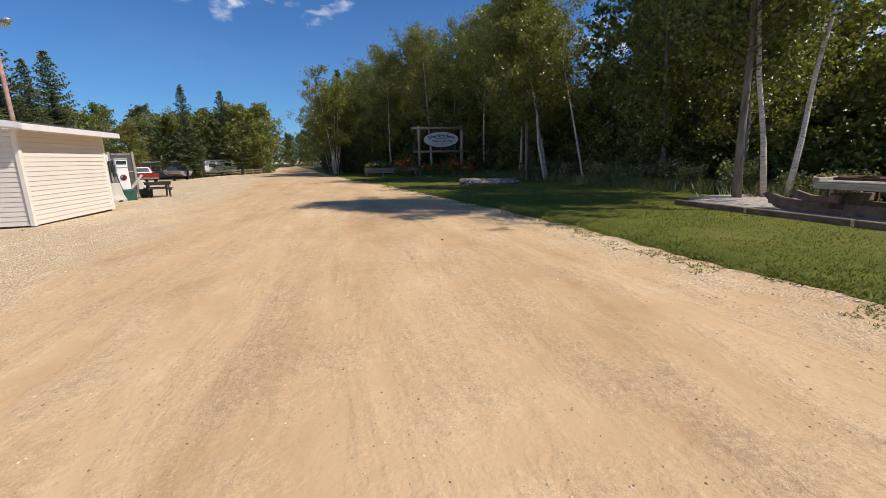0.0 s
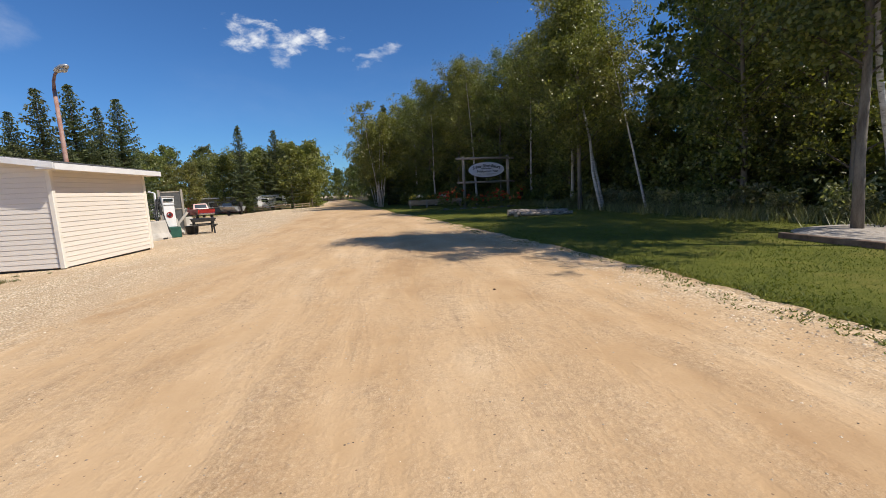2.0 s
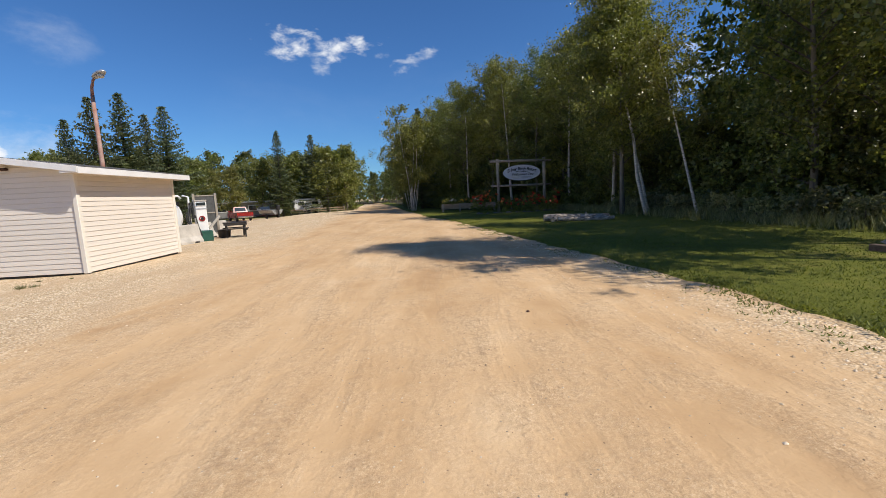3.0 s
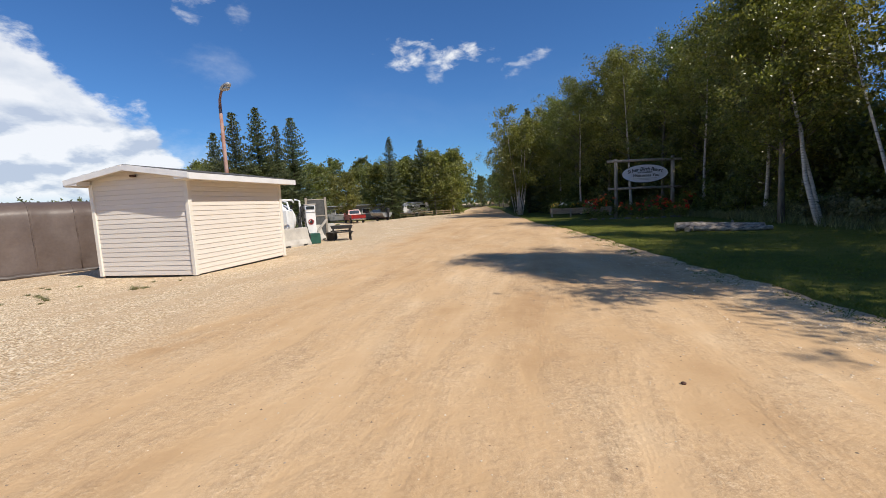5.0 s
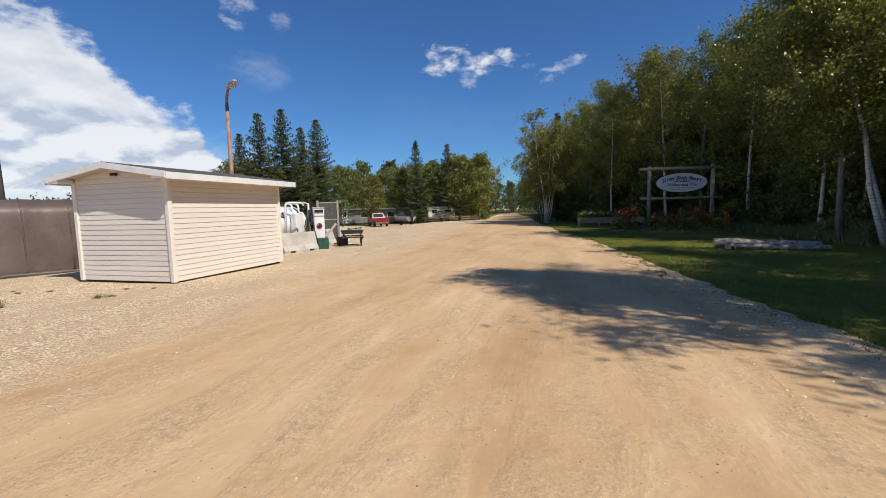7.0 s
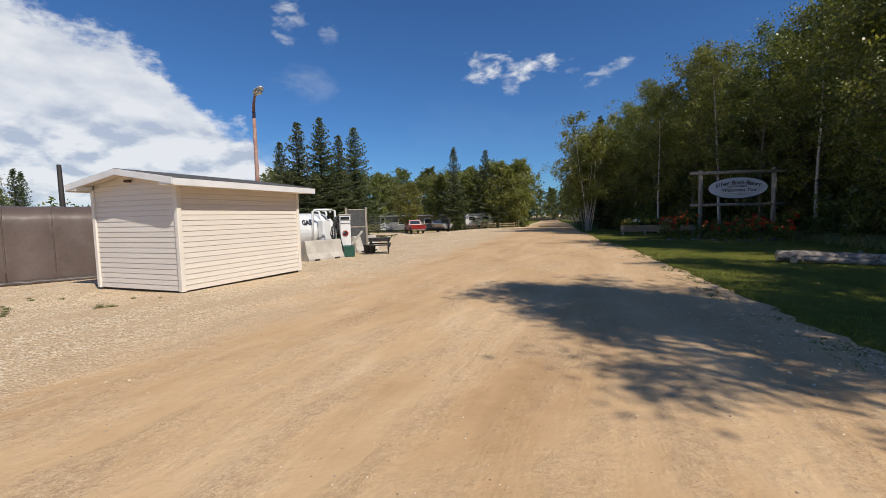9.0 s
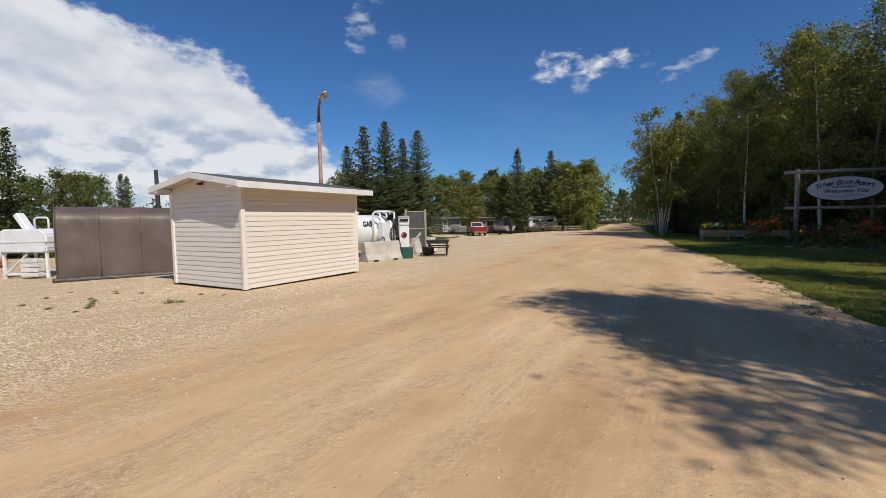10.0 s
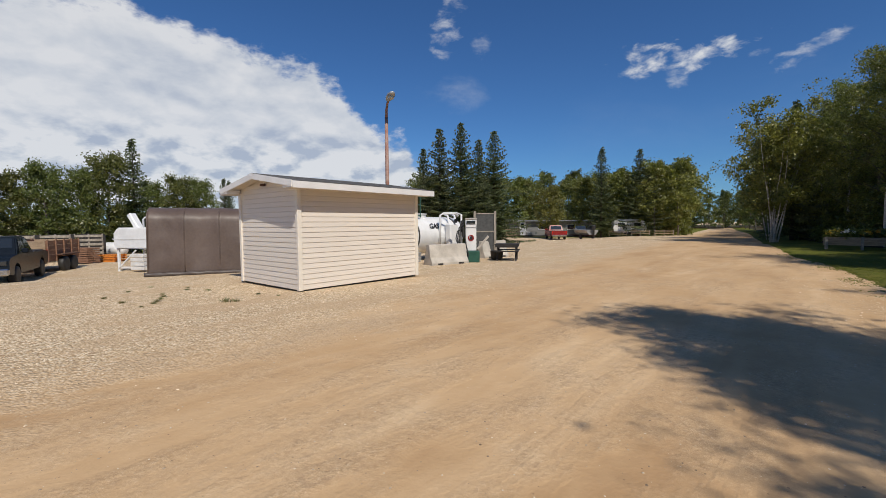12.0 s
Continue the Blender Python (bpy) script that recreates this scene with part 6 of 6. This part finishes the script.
pts = []
r_ = random.Random(3)
for k in range(42000):
    y = -11 + 36 * r_.random() ** 1.5
    e = along(LAWN_EDGE, y)
    x = e + 0.05 + (forest_edge(y) - e) * r_.random() ** 1.4
    if 16.4 < x < 20.4 and y < -2.2:
        continue
    pts.append((x + 0.18 * noise.noise((y * 3.1, 2, 5)), y, H(x, y) + 0.03))
scatter_blades("grass", pts, 0.040, M["grass"], 1, "short mown grass blades", "grass", 0.6, 0.012, 2)
pts = []
for k in range(2200):
    y = -11 + 34 * r_.random() ** 1.3
    x = along(LAWN_EDGE, y) + r_.gauss(-0.12, 0.22)
    if noise.noise((x * 1.3, y * 1.3, 9)) > -0.05:
        pts.append((x, y, H(x, y)))
scatter_blades("edge_grass", pts, 0.024, M["grass"], 2, "ragged grass creeping onto the gravel edge", "grass", 0.9, 0.011, 4)
pts = []
for k in range(5200):
    y = -4 + 30 * r_.random()
    x = forest_edge(y) + r_.gauss(0.2, 0.6)
    pts.append((x, y, H(x, y) + 0.05))
scatter_blades("tall_grass", pts, 0.42, M["weed"], 3, "tall grass at the foot of the trees", "grass", 0.35, 0.012, 3)


def weed_tuft(x, y, size, seed):
    t = thing("weed_tuft", at(x, y), "small dry green weed growing in the gravel", "weed", "weeds in the gravel")
    r = np.random.default_rng(seed)
    n = 130
    a = r.uniform(0, 6.28, n)
    q = np.abs(r.normal(0, size * 0.35, n))
    p = np.stack([np.cos(a) * q, np.sin(a) * q, np.zeros(n) - 0.01], 1)
    d = np.stack([-np.sin(a), np.cos(a), np.zeros(n)], 1) * 0.0045
    h = size * r.uniform(0.12, 0.45, n)
    tip = p + np.stack([np.cos(a) * h * 0.6, np.sin(a) * h * 0.6, h], 1)
    v = np.stack([p - d, p + d, tip], 1).reshape(-1, 3)
    o = new("blades", raw("blades", v.tolist(), np.arange(3 * n).reshape(-1, 3).tolist(), M["weed"]))
    o.parent = t
    o["kind"] = "stuff"


for k, (x, y, s) in enumerate(((-0.08, -1.62, 0.30), (0.06, -1.50, 0.2), (-0.5, -0.75, 0.13), (0.1, -0.6, 0.11), (-1.9, -2.2, 0.16), (-1.6, -2.35, 0.14), (-1.3, -2.5, 0.17), (-1.05, -2.62, 0.15), (-2.3, -2.1, 0.13), (-2.6, -1.5, 0.15), (-3.0, -1.35, 0.13), (-2.1, -1.2, 0.14), (-1.7, -3.0, 0.14), (-2.7, -3.1, 0.15), (-3.4, -2.5, 0.14), (-0.8, -2.9, 0.1), (-3.9, -1.9, 0.13), (1.0, -0.2, 0.08))):
    weed_tuft(x, y, s * (0.85 if k == 0 else 0.8), 200 + k)


def pebbles(name, count, region, sizes, material, seed, label):
    """Loose stones, flattened and irregular, half sunk in the dirt."""
    r = random.Random(seed)
    base = [(1, 0, 0.1), (0.3, 0.9, 0), (-0.8, 0.55, 0.05), (-0.75, -0.6, 0), (0.35, -0.95, 0.08), (0.1, 0.05, 0.75)]
    tris = [(0, 1, 5), (1, 2, 5), (2, 3, 5), (3, 4, 5), (4, 0, 5)]
    V, F = [], []
    while len(F) < count * 5:
        x, y = region(r)
        s = sizes[0] + (sizes[1] - sizes[0]) * r.random() ** 3
        a, fl = r.uniform(0, 6.28), r.uniform(0.6, 1.1)
        c, sn = math.cos(a) * s, math.sin(a) * s
        k = len(V)
        z = H(x, y) - s * 0.10 + 0.018 * noise.noise((x * 0.35, y * 0.12, 0)) + 0.010 * noise.noise((x * 1.1, y * 0.5, 4)) + s * 0.12
        for u, v, w in base:
            u, v = u * r.uniform(0.75, 1.15), v * r.uniform(0.75, 1.15)
            V.append((x + u * c - v * sn, y + u * sn + v * c, z + w * s * fl))
        F += [tuple(k + i for i in t) for t in tris]
    return tagged(new(name, raw(name, V, F, material)), label, "gravel", kind="stuff")


def lot_spot(r):
    while True:
        x, y = r.uniform(-6.5, 4.5), r.uniform(-8, 9)
        if not (-SW - 0.05 < x < 0.05 and -0.05 < y < SL_ + 0.05) and r.random() < max(0.12, min(1, (4.2 - x) * 0.35)):
            return x, y


def road_spot(r):
    y = -11.5 + 18 * r.random() ** 1.3
    return r.uniform(1.5, along(LAWN_EDGE, y)), y


def edge_spot(r):
    y = -11.5 + 22 * r.random() ** 1.3
    return along(LAWN_EDGE, y) - abs(r.gauss(0.0, 0.7)), y


def leaf_pebble_mat(name, a, b_):
    m, nt, b = base_mat(name)
    geo = nt.nodes.new("ShaderNodeNewGeometry")
    link(nt, ramp(nt, geo.outputs["Random Per Island"], [(0.0, a), (1.0, b_)]), b.inputs["Base Color"])
    b.inputs["Roughness"].default_value = 0.95
    return m


PB = leaf_pebble_mat("loose_limestone", (0.46, 0.33, 0.20), (0.86, 0.71, 0.52))
PD = leaf_pebble_mat("mixed_road_stones", (0.16, 0.11, 0.07), (0.70, 0.58, 0.42))
pebbles("loose_gravel", 15000, lot_spot, (0.005, 0.020), PB, 5, "loose pale limestone gravel on the lot")
pebbles("road_stones", 9000, road_spot, (0.003, 0.011), PD, 6, "small scattered stones on the compacted road")
pebbles("edge_gravel", 4200, edge_spot, (0.005, 0.022), PB, 7, "gravel thrown up along the lawn edge")
for k, (x, y, s) in enumerate(((9.34, -5.5, 0.020),)):
    bm = bmesh.new()
    bmesh.ops.create_icosphere(bm, subdivisions=2, radius=s)
    for v in bm.verts:
        v.co *= 1 + 0.3 * noise.noise(v.co * 25 + Vector((k, 0, 0)))
        v.co.z *= 0.65
    o = obj("stone", bm, M["iron"])
    o.matrix_world = pose(x, y, 0.015)
    tagged(o, "small dark stone lying on the road", "stone")
